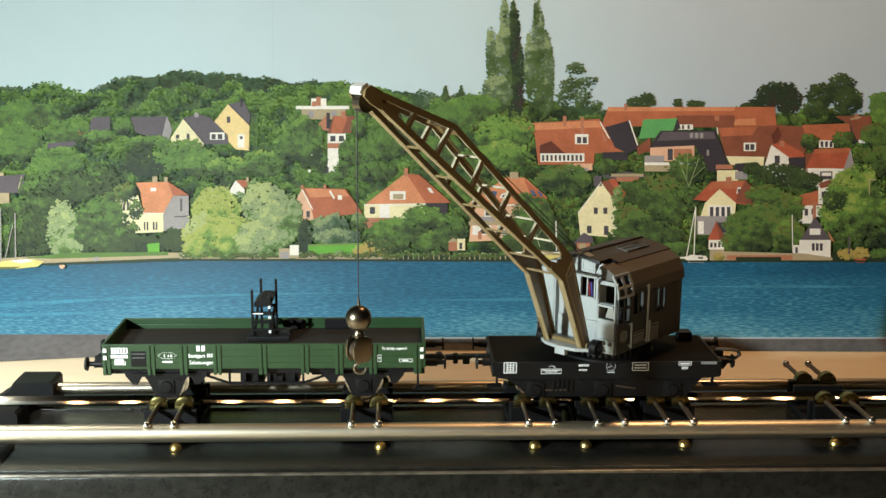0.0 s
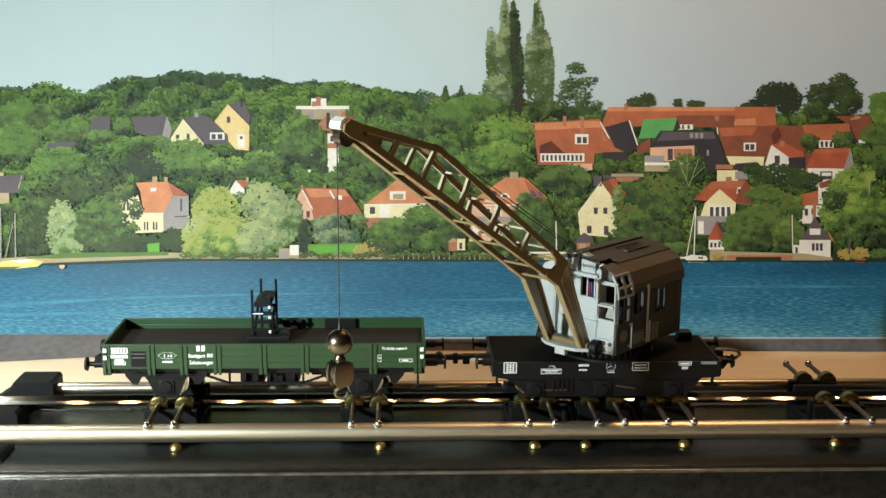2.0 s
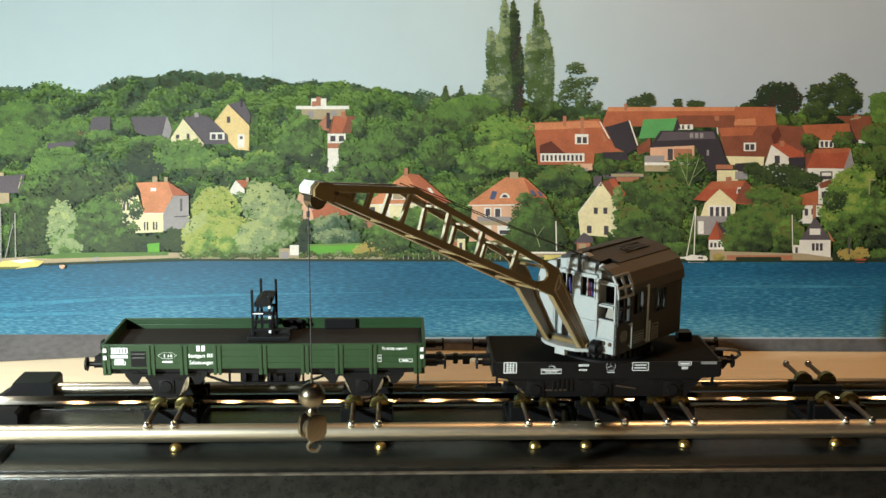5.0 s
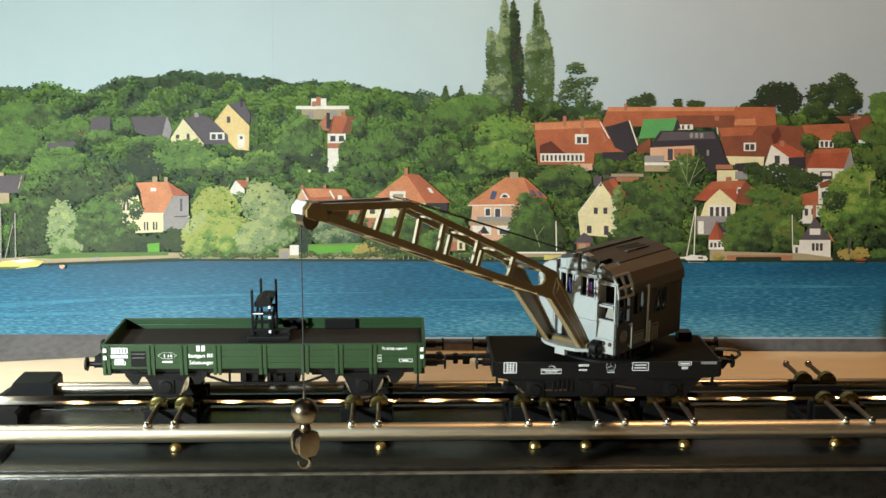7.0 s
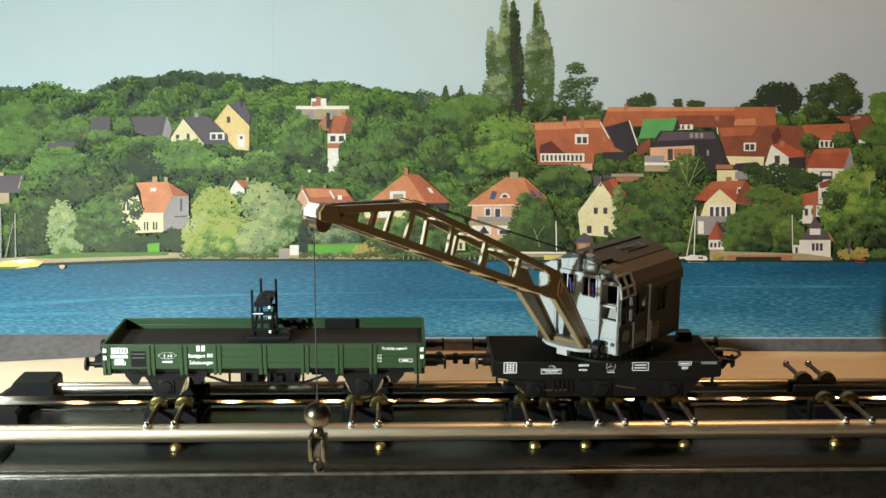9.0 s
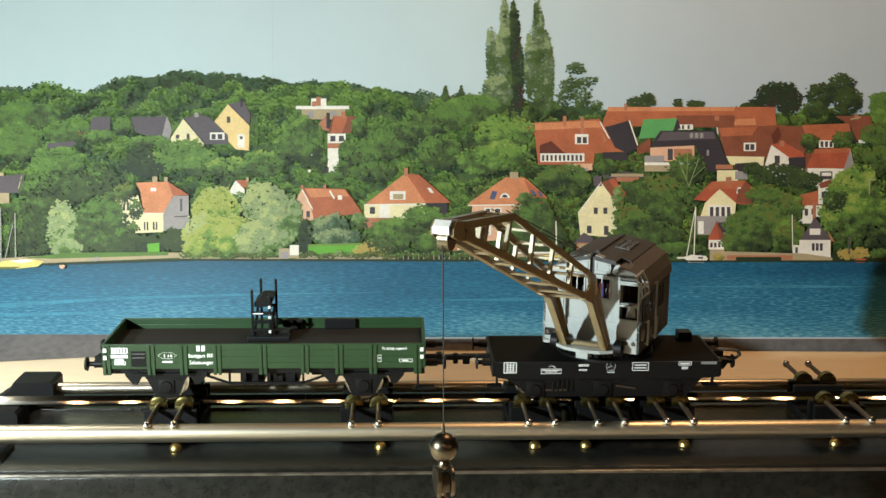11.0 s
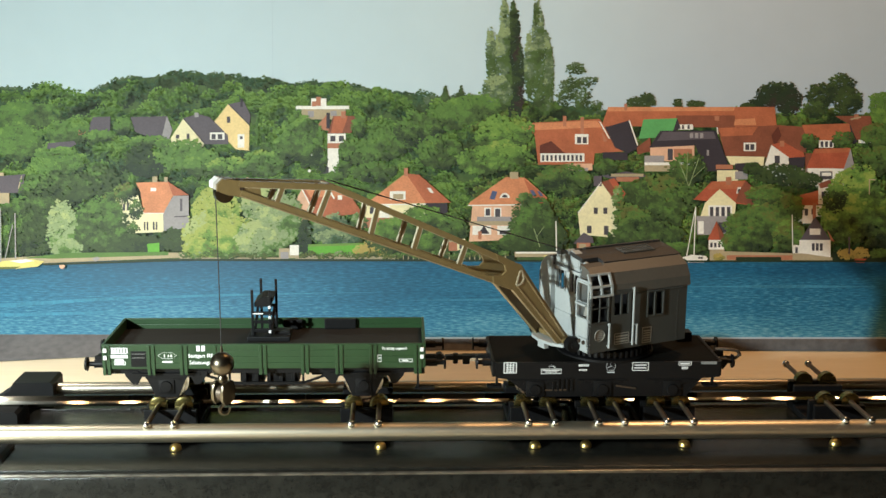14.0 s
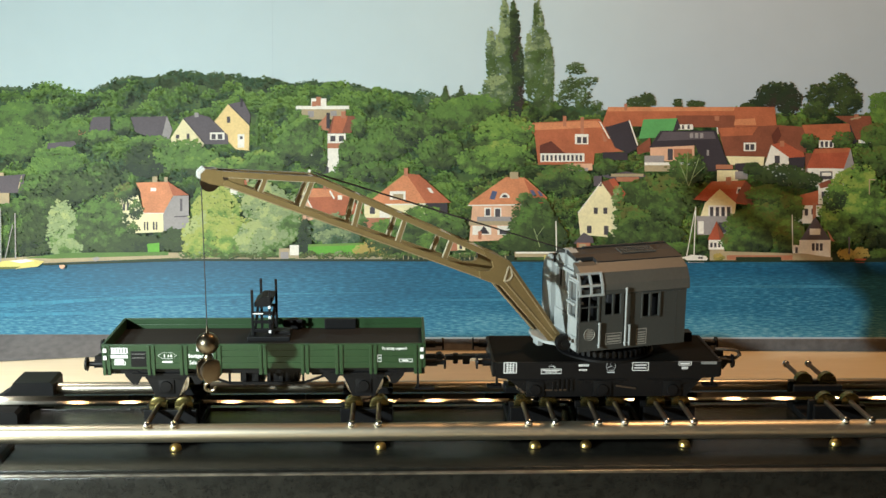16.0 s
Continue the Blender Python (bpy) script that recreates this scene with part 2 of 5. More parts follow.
def foliage(name, crowns, tones, leaf=3.4, cover=1.9, ragged=0.12, contrast=1.0, label="", below=None, above=None):
    """Foliage of many small printed leaf clumps. crowns: (x, y, half width, half height); tones run from dark to light."""
    verts, faces, names = [], [], []
    leaf, cover, ragged = leaf * 0.95, cover * 1.7, ragged * 0.65
    base = LEVEL[0] + 0.012
    blobs = []
    for order, (cx, cy, rx, ry) in enumerate(crowns):
        n = int(cover * rx * ry / (leaf * leaf) * 1.9) + 6
        rad = np.sqrt(RNG.random(n)) * (1 + RNG.normal(0, ragged, n))
        ang = RNG.random(n) * math.tau
        mood = RNG.normal(0, 0.09)
        for r, a in zip(rad, ang):
            wob = 1 + 0.16 * noise.noise(Vector((math.cos(a) * 1.9 + cx, math.sin(a) * 1.9 + cy, 3.1)))
            ux, uy = r * wob * math.cos(a), r * wob * math.sin(a)
            x, y = cx + rx * ux, cy + ry * uy
            if below is not None and y < below(x) + RNG.normal(0, 1.5):
                continue
            if above is not None and y > above:
                continue
            lump = noise.noise(Vector((x / 14.0, y / 11.0, 0.7))) * 0.9 + noise.noise(Vector((x / 5.0, y / 4.5, 5.0))) * 0.45 + noise.noise(Vector((x / 45.0, y / 30.0, 9.0))) * 0.5
            light = 0.45 + mood - 0.30 * uy * contrast - 0.13 * ux * contrast + 0.46 * lump + RNG.normal(0, 0.04)
            blobs.append((order + light * 1.3, x, y, light, leaf * (0.4 + 0.62 * RNG.random())))
    blobs.sort(key=lambda b: b[0])
    step = 0.024 / max(1, len(blobs))
    tones = blended(tones)
    k = len(tones)
    for i, (_, x, y, light, size) in enumerate(blobs):
        m = 6
        turn = RNG.random() * math.tau
        h = base + i * step
        faces.append(list(range(len(verts), len(verts) + m)))
        for j in range(m):
            a = turn + j * math.tau / m
            q = size * (0.7 + 0.6 * RNG.random())
            verts.append((x + q * 1.15 * math.cos(a), y + q * 0.9 * math.sin(a), h))
        names.append(tones[int(min(k - 1, max(0, light * k)))])
    LEVEL[0] = base + 0.024
    if blobs:
        return flat_mesh(name, verts, faces, names, label, "stuff")


def line(x0, y0, x1, y1, w):
    d = math.hypot(x1 - x0, y1 - y0)
    nx, ny = -(y1 - y0) / d * w / 2, (x1 - x0) / d * w / 2
    return (x0 + nx, y0 + ny), (x1 + nx, y1 + ny), (x1 - nx, y1 - ny), (x0 - nx, y0 - ny)


SKYLINE = [(-60, 150), (0, 153), (30, 154), (55, 158), (76, 146), (96, 164), (130, 170), (162, 164), (190, 150), (215, 138), (270, 134), (340, 125), (372, 131),
           (425, 136), (470, 138), (492, 148), (560, 143), (640, 151), (690, 162), (740, 166), (775, 176), (830, 168), (900, 172), (1000, 185), (1070, 196), (1200, 196), (1400, 200), (1530, 200), (1640, 190)]


def skyline(x):
    for a, b in zip(SKYLINE, SKYLINE[1:]):
        if a[0] <= x <= b[0]:
            return a[1] + (b[1] - a[1]) * (x - a[0]) / (b[0] - a[0])
    return 190


def paper_and_water():
    # the sheet itself, with its thickness, and the foot of it swept forward on to the table
    bm = bmesh.new()
    box(bm, -900 * DOT, 900 * DOT, (441 - 600) * DOT, (441 + 120) * DOT, -0.6, 0)
    # the sky ink greys and darkens to the right: lamp falloff put into its colour
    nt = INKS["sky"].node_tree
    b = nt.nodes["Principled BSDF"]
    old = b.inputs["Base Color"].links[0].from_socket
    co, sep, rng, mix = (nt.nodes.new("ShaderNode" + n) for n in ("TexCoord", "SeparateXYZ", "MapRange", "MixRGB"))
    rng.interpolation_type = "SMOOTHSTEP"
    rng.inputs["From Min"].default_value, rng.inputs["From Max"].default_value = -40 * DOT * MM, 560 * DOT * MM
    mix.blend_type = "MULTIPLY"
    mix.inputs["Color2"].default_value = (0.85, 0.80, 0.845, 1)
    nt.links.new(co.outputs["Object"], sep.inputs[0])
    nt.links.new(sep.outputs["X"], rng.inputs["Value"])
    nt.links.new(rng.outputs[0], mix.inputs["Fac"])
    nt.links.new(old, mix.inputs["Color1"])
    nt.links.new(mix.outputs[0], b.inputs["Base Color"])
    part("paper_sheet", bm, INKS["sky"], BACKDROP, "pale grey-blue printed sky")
    t = bpy.data.materials.new("ink_water")
    t.use_nodes = True
    nt, b = t.node_tree, t.node_tree.nodes["Principled BSDF"]
    b.inputs["Roughness"].default_value, b.inputs["Specular IOR Level"].default_value = 0.5, 0.3
    co, mp = nt.nodes.new("ShaderNodeTexCoord"), nt.nodes.new("ShaderNodeMapping")
    mp.inputs["Scale"].default_value = (1, 6, 1)
    nt.links.new(co.outputs["Object"], mp.inputs[0])
    fine, wide = nt.nodes.new("ShaderNodeTexNoise"), nt.nodes.new("ShaderNodeTexNoise")
    fine.inputs["Scale"].default_value, fine.inputs["Detail"].default_value = 260, 5
    wide.inputs["Scale"].default_value, wide.inputs["Detail"].default_value = 9, 3
    for n in (fine, wide):
        nt.links.new(mp.outputs[0], n.inputs[0])
    mix = nt.nodes.new("ShaderNodeMath")
    mix.operation = "MULTIPLY_ADD"
    mix.inputs[1].default_value = 0.62
    half = nt.nodes.new("ShaderNodeMath")
    half.operation = "MULTIPLY"
    half.inputs[1].default_value = 0.38
    nt.links.new(wide.outputs[0], half.inputs[0])
    nt.links.new(fine.outputs[0], mix.inputs[0])
    nt.links.new(half.outputs[0], mix.inputs[2])
    # the water pales towards the near shore at the foot of the print
    sep = nt.nodes.new("ShaderNodeSeparateXYZ")
    nt.links.new(co.outputs["Object"], sep.inputs[0])
    grad = nt.nodes.new("ShaderNodeMapRange")
    grad.inputs["From Min"].default_value, grad.inputs["From Max"].default_value = (441 - 462) * DOT * MM, (441 - 600) * DOT * MM
    grad.inputs["To Min"].default_value, grad.inputs["To Max"].default_value = -0.10, 0.16
    nt.links.new(sep.outputs["Y"], grad.inputs["Value"])
    tot = nt.nodes.new("ShaderNodeMath")
    nt.links.new(mix.outputs[0], tot.inputs[0])
    nt.links.new(grad.outputs[0], tot.inputs[1])
    ramp = nt.nodes.new("ShaderNodeValToRGB")
    els = ramp.color_ramp.elements
    els[0].position, els[0].color = 0.28, (0.011, 0.085, 0.17, 1)
    els[1].position, els[1].color = 0.80, (0.20, 0.43, 0.52, 1)
    for p, c in ((0.42, (0.015, 0.105, 0.19, 1)), (0.55, (0.022, 0.155, 0.275, 1)), (0.66, (0.07, 0.26, 0.37, 1))):
        e = els.new(p)
        e.color = c
    nt.links.new(tot.outputs[0], ramp.inputs[0])
    nt.links.new(ramp.outputs[0], b.inputs["Base Color"])
    INKS["water"] = t
    # foot: from the leaning sheet down and forward to its cut edge on the table
    inv = BACKDROP.matrix_basis.inverted()
    edge = [(-330, 152), (-195, 163.8), (-158, 169.4), (-90, 174), (-31, 176.7), (23, 178.7), (120, 177.5), (247, 173.5), (330, 170)]
    rows = []
    for x, y in edge:
        g = inv @ (Vector((x, y, -LIFT + 0.3)) * MM + Vector((0, 0, LIFT * MM)))
        top = Vector((g.x, (441 - 592) * DOT * MM, 0.00004))
        mid = top.lerp(g, 0.55)
        mid.z -= 0.0012
        rows.append((top, top.lerp(mid, 0.5) - Vector((0, 0, 0.0004)), mid, g))
    me = bpy.data.meshes.new("paper_foot")
    vs = [tuple(p) for r in rows for p in r]
    fs = [(i * 4 + j, (i + 1) * 4 + j, (i + 1) * 4 + j + 1, i * 4 + j + 1) for i in range(len(rows) - 1) for j in range(3)]
    me.from_pydata(vs, [], fs)
    me.materials.append(INKS["footprint"])
    me.shade_smooth()
    f = new("paper_foot", me)
    f.parent = BACKDROP
    f["label"] = "greyish foot of the print curling on the table"
    LEVEL[0] = 0.0
    verts = [(-110, 461, 0.1), (1680, 461, 0.1), (1680, 597, 0.1), (-110, 597, 0.1)]
    flat_mesh("printed_water", verts, [[0, 1, 2, 3]], ["water"], "blue rippled printed lake water")
    LEVEL[0] = 0.105
    printed("printed_ripple", [("streak", (-60, 541), (200, 526), (420, 520), (700, 517), (420, 524), (200, 531), (-60, 549)), ("streak", (-60, 556), (150, 552), (330, 544), (150, 557), (-60, 562)),
                               ("streak", (700, 532), (900, 528), (1250, 530), (900, 533)), ("streak", (1180, 508), (1400, 504), (1580, 508), (1400, 510))], "paler ripple bands on the water")
    # one joint of the paper, a fine upright line
    printed("paper_seam", [("seam", *line(481.5, -100, 484.2, 455, 0.35))])
    LEVEL[0] = 0.13


ink("streak", 60, 124, 152, 0.3, 500)
ink("footprint", 104, 102, 102, 0.3, 260)


def hill():
    strip = [(x, skyline(x) + 3) for x in range(-50, 1630, 8)]
    verts, faces, names = [], [], []
    for a, b in zip(strip, strip[1:]):
        k = len(verts)
        verts += [(a[0], a[1], 0.15), (b[0], b[1], 0.15), (b[0], 461.5, 0.15), (a[0], 461.5, 0.15)]
        faces.append([k, k + 1, k + 2, k + 3])
        names.append("moss" if int(a[0] / 40) % 3 else "dark")
    flat_mesh("printed_hill", verts, faces, names, "dark wooded printed hillside")
    LEVEL[0] = 0.2
    far = [(x + RNG.normal(0, 4), skyline(x) + 8 + RNG.random() * 8, 16 + 8 * RNG.random(), 9 + 5 * RNG.random()) for x in range(-20, 1080, 15)]
    foliage("printed_far_wood", far, ("deep", "dark", "dark", "teal", "moss", "haze"), 2.6, 1.7, 0.16, label="dark green far woodland")
    rows = []
    for y in range(172, 452, 22):
        for x in range(-20, 1600, 44):
            px, py = x + RNG.normal(0, 14), y + RNG.normal(0, 7)
            if py > skyline(px) + 12:
                rows.append((px, py, 20 + 15 * RNG.random(), 15 + 10 * RNG.random()))
    left = [c for c in rows if c[0] < 420]
    mid = [c for c in rows if 420 <= c[0] < 830]
    right = [c for c in rows if c[0] >= 830]
    foliage("printed_wood", left, ("deep", "dark", "teal", "moss", "leaf", "leaf", "fresh"), 2.8, 1.5, 0.14, 1.55, "mixed green printed trees", above=455)
    foliage("printed_wood", mid, ("dark", "teal", "moss", "leaf", "leaf", "fresh", "fresh"), 2.8, 1.5, 0.14, 1.55, "mixed green printed trees", above=455)
    foliage("printed_wood", right, ("deep", "deep", "dark", "moss", "leaf", "olive", "fresh"), 2.8, 1.5, 0.14, 1.55, "mixed green printed trees", above=455)
    foliage("printed_tree", [(45, 205, 60, 24), (30, 250, 45, 30), (100, 285, 40, 30), (120, 235, 34, 22)], ("dark", "moss", "leaf", "leaf", "fresh"), 3.0, 1.6, label="bright green broadleaf trees")


def skyline_trees():
    foliage("printed_poplar", [(906, 110, 13, 92), (918, 140, 10, 62), (912, 60, 8, 46), (908, 22, 4, 20)], ("plum", "deep", "deep", "dark", "dark", "moss"), 2.4, 1.8, 0.1, label="dark slender poplar")
    foliage("printed_poplar", [(884, 125, 20, 66), (868, 100, 8, 48), (893, 62, 9, 62), (893, 12, 4, 22), (880, 165, 26, 30)], ("dark", "moss", "moss", "haze", "sage", "sage"), 2.4, 1.8, 0.1, label="tall slender poplar")
    foliage("printed_poplar", [(958, 125, 20, 72), (952, 65, 10, 58), (949, 25, 5, 20), (936, 120, 8, 62), (972, 140, 8, 60)], ("dark", "moss", "moss", "haze", "sage", "sage"), 2.4, 1.8, 0.1, label="tall slender poplar")
    foliage("printed_tree", [(1018, 122, 17, 10), (1010, 150, 18, 12), (1035, 145, 18, 8), (1000, 170, 14, 16), (1030, 175, 16, 20), (1052, 142, 6, 4), (1056, 186, 10, 9)], ("dark", "dark", "moss", "haze", "haze"), 2.4, 0.95, 0.2, label="sparse airy tree")
    for x, w in ((788, 9), (816, 8)):
        foliage("printed_conifer", [(x, 156 + 4 * k, 1.5 + w * k / 7.0, 4) for k in range(8)], ("deep", "dark", "dark", "moss"), 2.0, 2.2, 0.1, label="small dark conifer")
    foliage("printed_tree", [(1372, 165, 32, 18), (1350, 182, 22, 14), (1395, 178, 22, 26)], ("plum", "deep", "deep", "dark"), 2.6, 2.0, 0.12, label="dark purple-leaved tree")
    foliage("printed_tree", [(1452, 170, 24, 22), (1488, 152, 24, 20), (1500, 180, 24, 26), (1440, 195, 20, 14), (1512, 178, 12, 10)], ("deep", "deep", "dark", "dark", "moss"), 2.6, 1.6, 0.16, label="dark crown on the hilltop")
    foliage("printed_tree", [(1134, 182, 24, 10), (1145, 173, 10, 8), (1199, 183, 8, 8), (1230, 185, 16, 6), (1322, 188, 14, 5)], ("deep", "dark", "dark"), 2.2, 2.0, 0.12, label="dark distant treetops")
    foliage("printed_tree", [(1558, 185, 20, 22), (1560, 220, 24, 30), (840, 190, 45, 22), (800, 205, 40, 24)], ("dark", "moss", "leaf", "leaf", "fresh"), 2.8, 1.8, label="green broadleaf tree")


def far_houses():
    H = "printed_house"
    printed(H, [("slate", (152, 234), (166, 208), (196, 207), (196, 236)), ("brick", 140, 230, 158, 240)], "grey slate roof between trees")
    printed(H, [("slate", (232, 208), (296, 206), (306, 230), (300, 248), (280, 248), (240, 234)), ("shade", (296, 206), (306, 230), (300, 246), (286, 246))], "grey slate roof between trees")
    printed(H, [("slate", (86, 254), (132, 250), (136, 256), (112, 268), (84, 264))], "dark roof between trees")
    printed(H, [("slate", (404, 185), (432, 180), (444, 205), (442, 224), (424, 206)), ("yellow", (380, 216), (404, 185), (442, 222), (441, 267), (418, 265), (398, 244)), ("pane", 402, 207, 408, 218),
                ("white", 421, 238, 433, 262), ("pane", 425, 242, 430, 247), ("coal", 426, 175, 430, 190), ("coal", *line(404, 184, 443, 223, 1.6))], "tall yellow gabled house")
    printed(H, [("slate", (325, 210), (350, 202), (372, 208), (404, 240), (405, 256), (362, 256)), ("cream", (300, 249), (325, 211), (362, 254), (358, 262), (306, 258)), ("pane", 312, 239, 318, 246),
                ("pane", 331, 237, 336, 247), ("white", 372, 235, 398, 248), ("pane", 375, 238, 382, 247), ("pane", 386, 238, 394, 247), ("coal", *line(325, 210, 362, 254, 1.6)), ("shade", 345, 200, 352, 208)], "cream gabled house with slate roof")
    printed(H, [("stone", 534, 193, 612, 212), ("white", 524, 188, 618, 194), ("white", 551, 175, 578, 190), ("brick", 560, 172, 568, 188), ("brick", 552, 180, 560, 189), ("shade", 545, 197, 556, 208), ("shade", 585, 197, 596, 206)], "flat-roofed white villa")
    printed(H, [("brick", (562, 222), (582, 200), (582, 232), (564, 230)), ("rust", (590, 206), (634, 206), (622, 236), (580, 238)), ("tile", (592, 206), (616, 206), (606, 236), (586, 236)), ("coal", 578, 200, 584, 228), ("brick", 604, 198, 612, 210),
                ("white", 580, 237, 612, 254), ("pane", 585, 241, 594, 251), ("pane", 600, 241, 609, 251), ("brick", 580, 254, 609, 263), ("white", 580, 263, 600, 310), ("pane", 570, 296, 582, 308)], "white house with red roof and bay window")
    printed("printed_blossom", [("white", *((x + 3 * math.cos(k * 1.05), y + 2.5 * math.sin(k * 1.05)) for k in range(6))) for x, y in
                                ((552, 274), (558, 268), (566, 265), (572, 266), (555, 294), (562, 300), (548, 303), (570, 290), (575, 282), (596, 276), (590, 284))], "white blossom")
    # orange row on the hill
    printed(H, [("tile", (1076, 190), (1370, 190), (1374, 226), (1064, 224)), ("orange", (1076, 190), (1300, 190), (1298, 197), (1074, 198)), ("rust", 1196, 205, 1300, 226), ("white", 1200, 221, 1226, 230), ("pane", 1206, 222, 1210, 229), ("pane", 1216, 222, 1220, 229),
                ("orange", (1300, 212), (1335, 210), (1338, 222), (1298, 222)), ("brick", 1104, 184, 1109, 196), ("brick", 1264, 206, 1272, 214)], "long house row with orange tiled roof")
    printed(H, [("tile", (912, 219), (985, 216), (1060, 211), (1110, 268), (1052, 272), (1050, 292), (952, 292), (946, 240)), ("orange", (920, 220), (1056, 214), (1064, 226), (926, 232)), ("maroon", (955, 258), (975, 250), (1000, 272), (955, 272)),
                ("white", 956, 272, 1034, 287), *[("pane", 959 + 7.4 * k, 275, 963 + 7.4 * k, 285) for k in range(10)], ("white", 1017, 238, 1041, 256), ("pane", 1021, 243, 1028, 254), ("pane", 1031, 243, 1038, 254), ("brick", 1027, 208, 1033, 238),
                ("brick", 996, 206, 1002, 224), ("pink", 1000, 290, 1048, 302), ("coal", 1066, 270, 1110, 284), ("shade", 1018, 298, 1040, 304)], "orange-roofed terrace with a white window band")
    printed(H, [("coal", (1070, 226), (1112, 214), (1130, 262), (1112, 272), (1088, 262)), ("white", *line(1061, 216, 1078, 246, 2.4)), ("white", *line(1113, 214, 1128, 258, 2.4)), ("brick", (1064, 232), (1074, 250), (1068, 252))], "dark slate gable with white bargeboards")
    printed(H, [("roofgreen", (1138, 212), (1198, 210), (1192, 230), (1168, 244), (1130, 246)), ("coal", (1198, 210), (1204, 228), (1190, 234))], "green-roofed house")
    printed(H, [("rust", (1126, 262), (1150, 244), (1152, 268), (1128, 274)), ("pink", 1150, 258, 1228, 286), ("coal", (1168, 232), (1266, 232), (1292, 304), (1246, 304), (1230, 258), (1148, 262)), ("slate", (1172, 234), (1262, 234), (1266, 246), (1162, 250)),
                *[("shade", 1220 + 9 * k, 236, 1226 + 9 * k, 245) for k in range(3)], ("pane", 1181, 264, 1190, 284), ("brick", 1192, 264, 1224, 280), ("white", 1140, 288, 1232, 293), ("stone", 1140, 293, 1200, 304), ("shade", 1140, 276, 1175, 288), ("shade", 1250, 266, 1254, 276)], "dark-roofed house with a balcony")
    printed(H, [("rust", (1268, 226), (1342, 224), (1376, 222), (1430, 226), (1426, 270), (1350, 280), (1284, 278)), ("tile", (1270, 227), (1340, 225), (1330, 240), (1276, 242)), ("cream", (1284, 277), (1352, 278), (1350, 294), (1292, 292)), ("white", 1315, 253, 1337, 268), ("pane", 1318, 256, 1325, 266), ("pane", 1327, 256, 1334, 266),
                ("white", *line(1268, 226, 1270, 238, 2)), ("maroon", (1376, 224), (1382, 240), (1370, 262), (1364, 240))], "large red-roofed house")
    printed(H, [("tile", (1418, 222), (1502, 219), (1514, 250), (1430, 252)), ("rust", (1476, 206), (1540, 206), (1544, 246), (1512, 248), (1504, 222)), ("coal", (1502, 219), (1516, 252), (1508, 256)), ("white", 1448, 249, 1474, 262), *[("pane", 1451 + 8 * k, 251, 1456 + 8 * k, 261) for k in range(3)],
                ("white", 1518, 248, 1542, 254), ("white", *line(1525, 232, 1526, 250, 1.5)), ("brick", 1510, 203, 1518, 212), ("stone", *line(1504, 212, 1522, 208, 2.5))], "red roofs along the hill")
    printed(H, [("red", (1364, 256), (1386, 252), (1422, 272), (1424, 282), (1394, 280)), ("white", (1350, 300), (1364, 257), (1396, 280), (1396, 330), (1370, 312)), ("white", 1396, 298, 1426, 326), ("coal", (1394, 280), (1424, 278), (1422, 298), (1396, 298)), ("pane", 1370, 276, 1379, 290), ("pane", 1369, 304, 1378, 311),
                ("pane", 1399, 304, 1410, 317), ("shade", 1410, 300, 1430, 305), ("rust", 1424, 272, 1436, 300), ("brick", 1379, 250, 1387, 260)], "white gabled house with red roof")
    printed(H, [("white", 1428, 297, 1492, 330), ("red", (1440, 264), (1503, 262), (1508, 286), (1492, 299), (1426, 298)), ("tile", (1442, 265), (1502, 263), (1503, 270), (1440, 272)), ("shade", (1492, 299), (1504, 264), (1512, 300), (1494, 320)), ("pane", 1450, 304, 1472, 318), ("white", 1453, 306, 1470, 312), ("shade", 1400, 308, 1440, 311)], "white house with a bright red roof")
    printed(H, [("coal", (1300, 290), (1340, 288), (1352, 304), (1300, 304)), ("cream", 1268, 302, 1305, 322), ("shade", 1300, 304, 1322, 318), ("brick", 1266, 292, 1296, 300)], "low house behind the trees")
    printed(H, [("slate", 0, 314, 44, 342), ("slate", (0, 312), (46, 309), (36, 338), (0, 342)), ("stone", 0, 342, 18, 361), ("stone", *line(40, 312, 34, 334, 2)), ("stone", 0, 306, 8, 312)], "white house with a brown slate roof")
    printed(H, [("slate", (1062, 312), (1108, 304), (1148, 312), (1100, 322)), ("stone", 1080, 308, 1138, 313), ("brick", 1090, 314, 1130, 322)], "low grey roof")


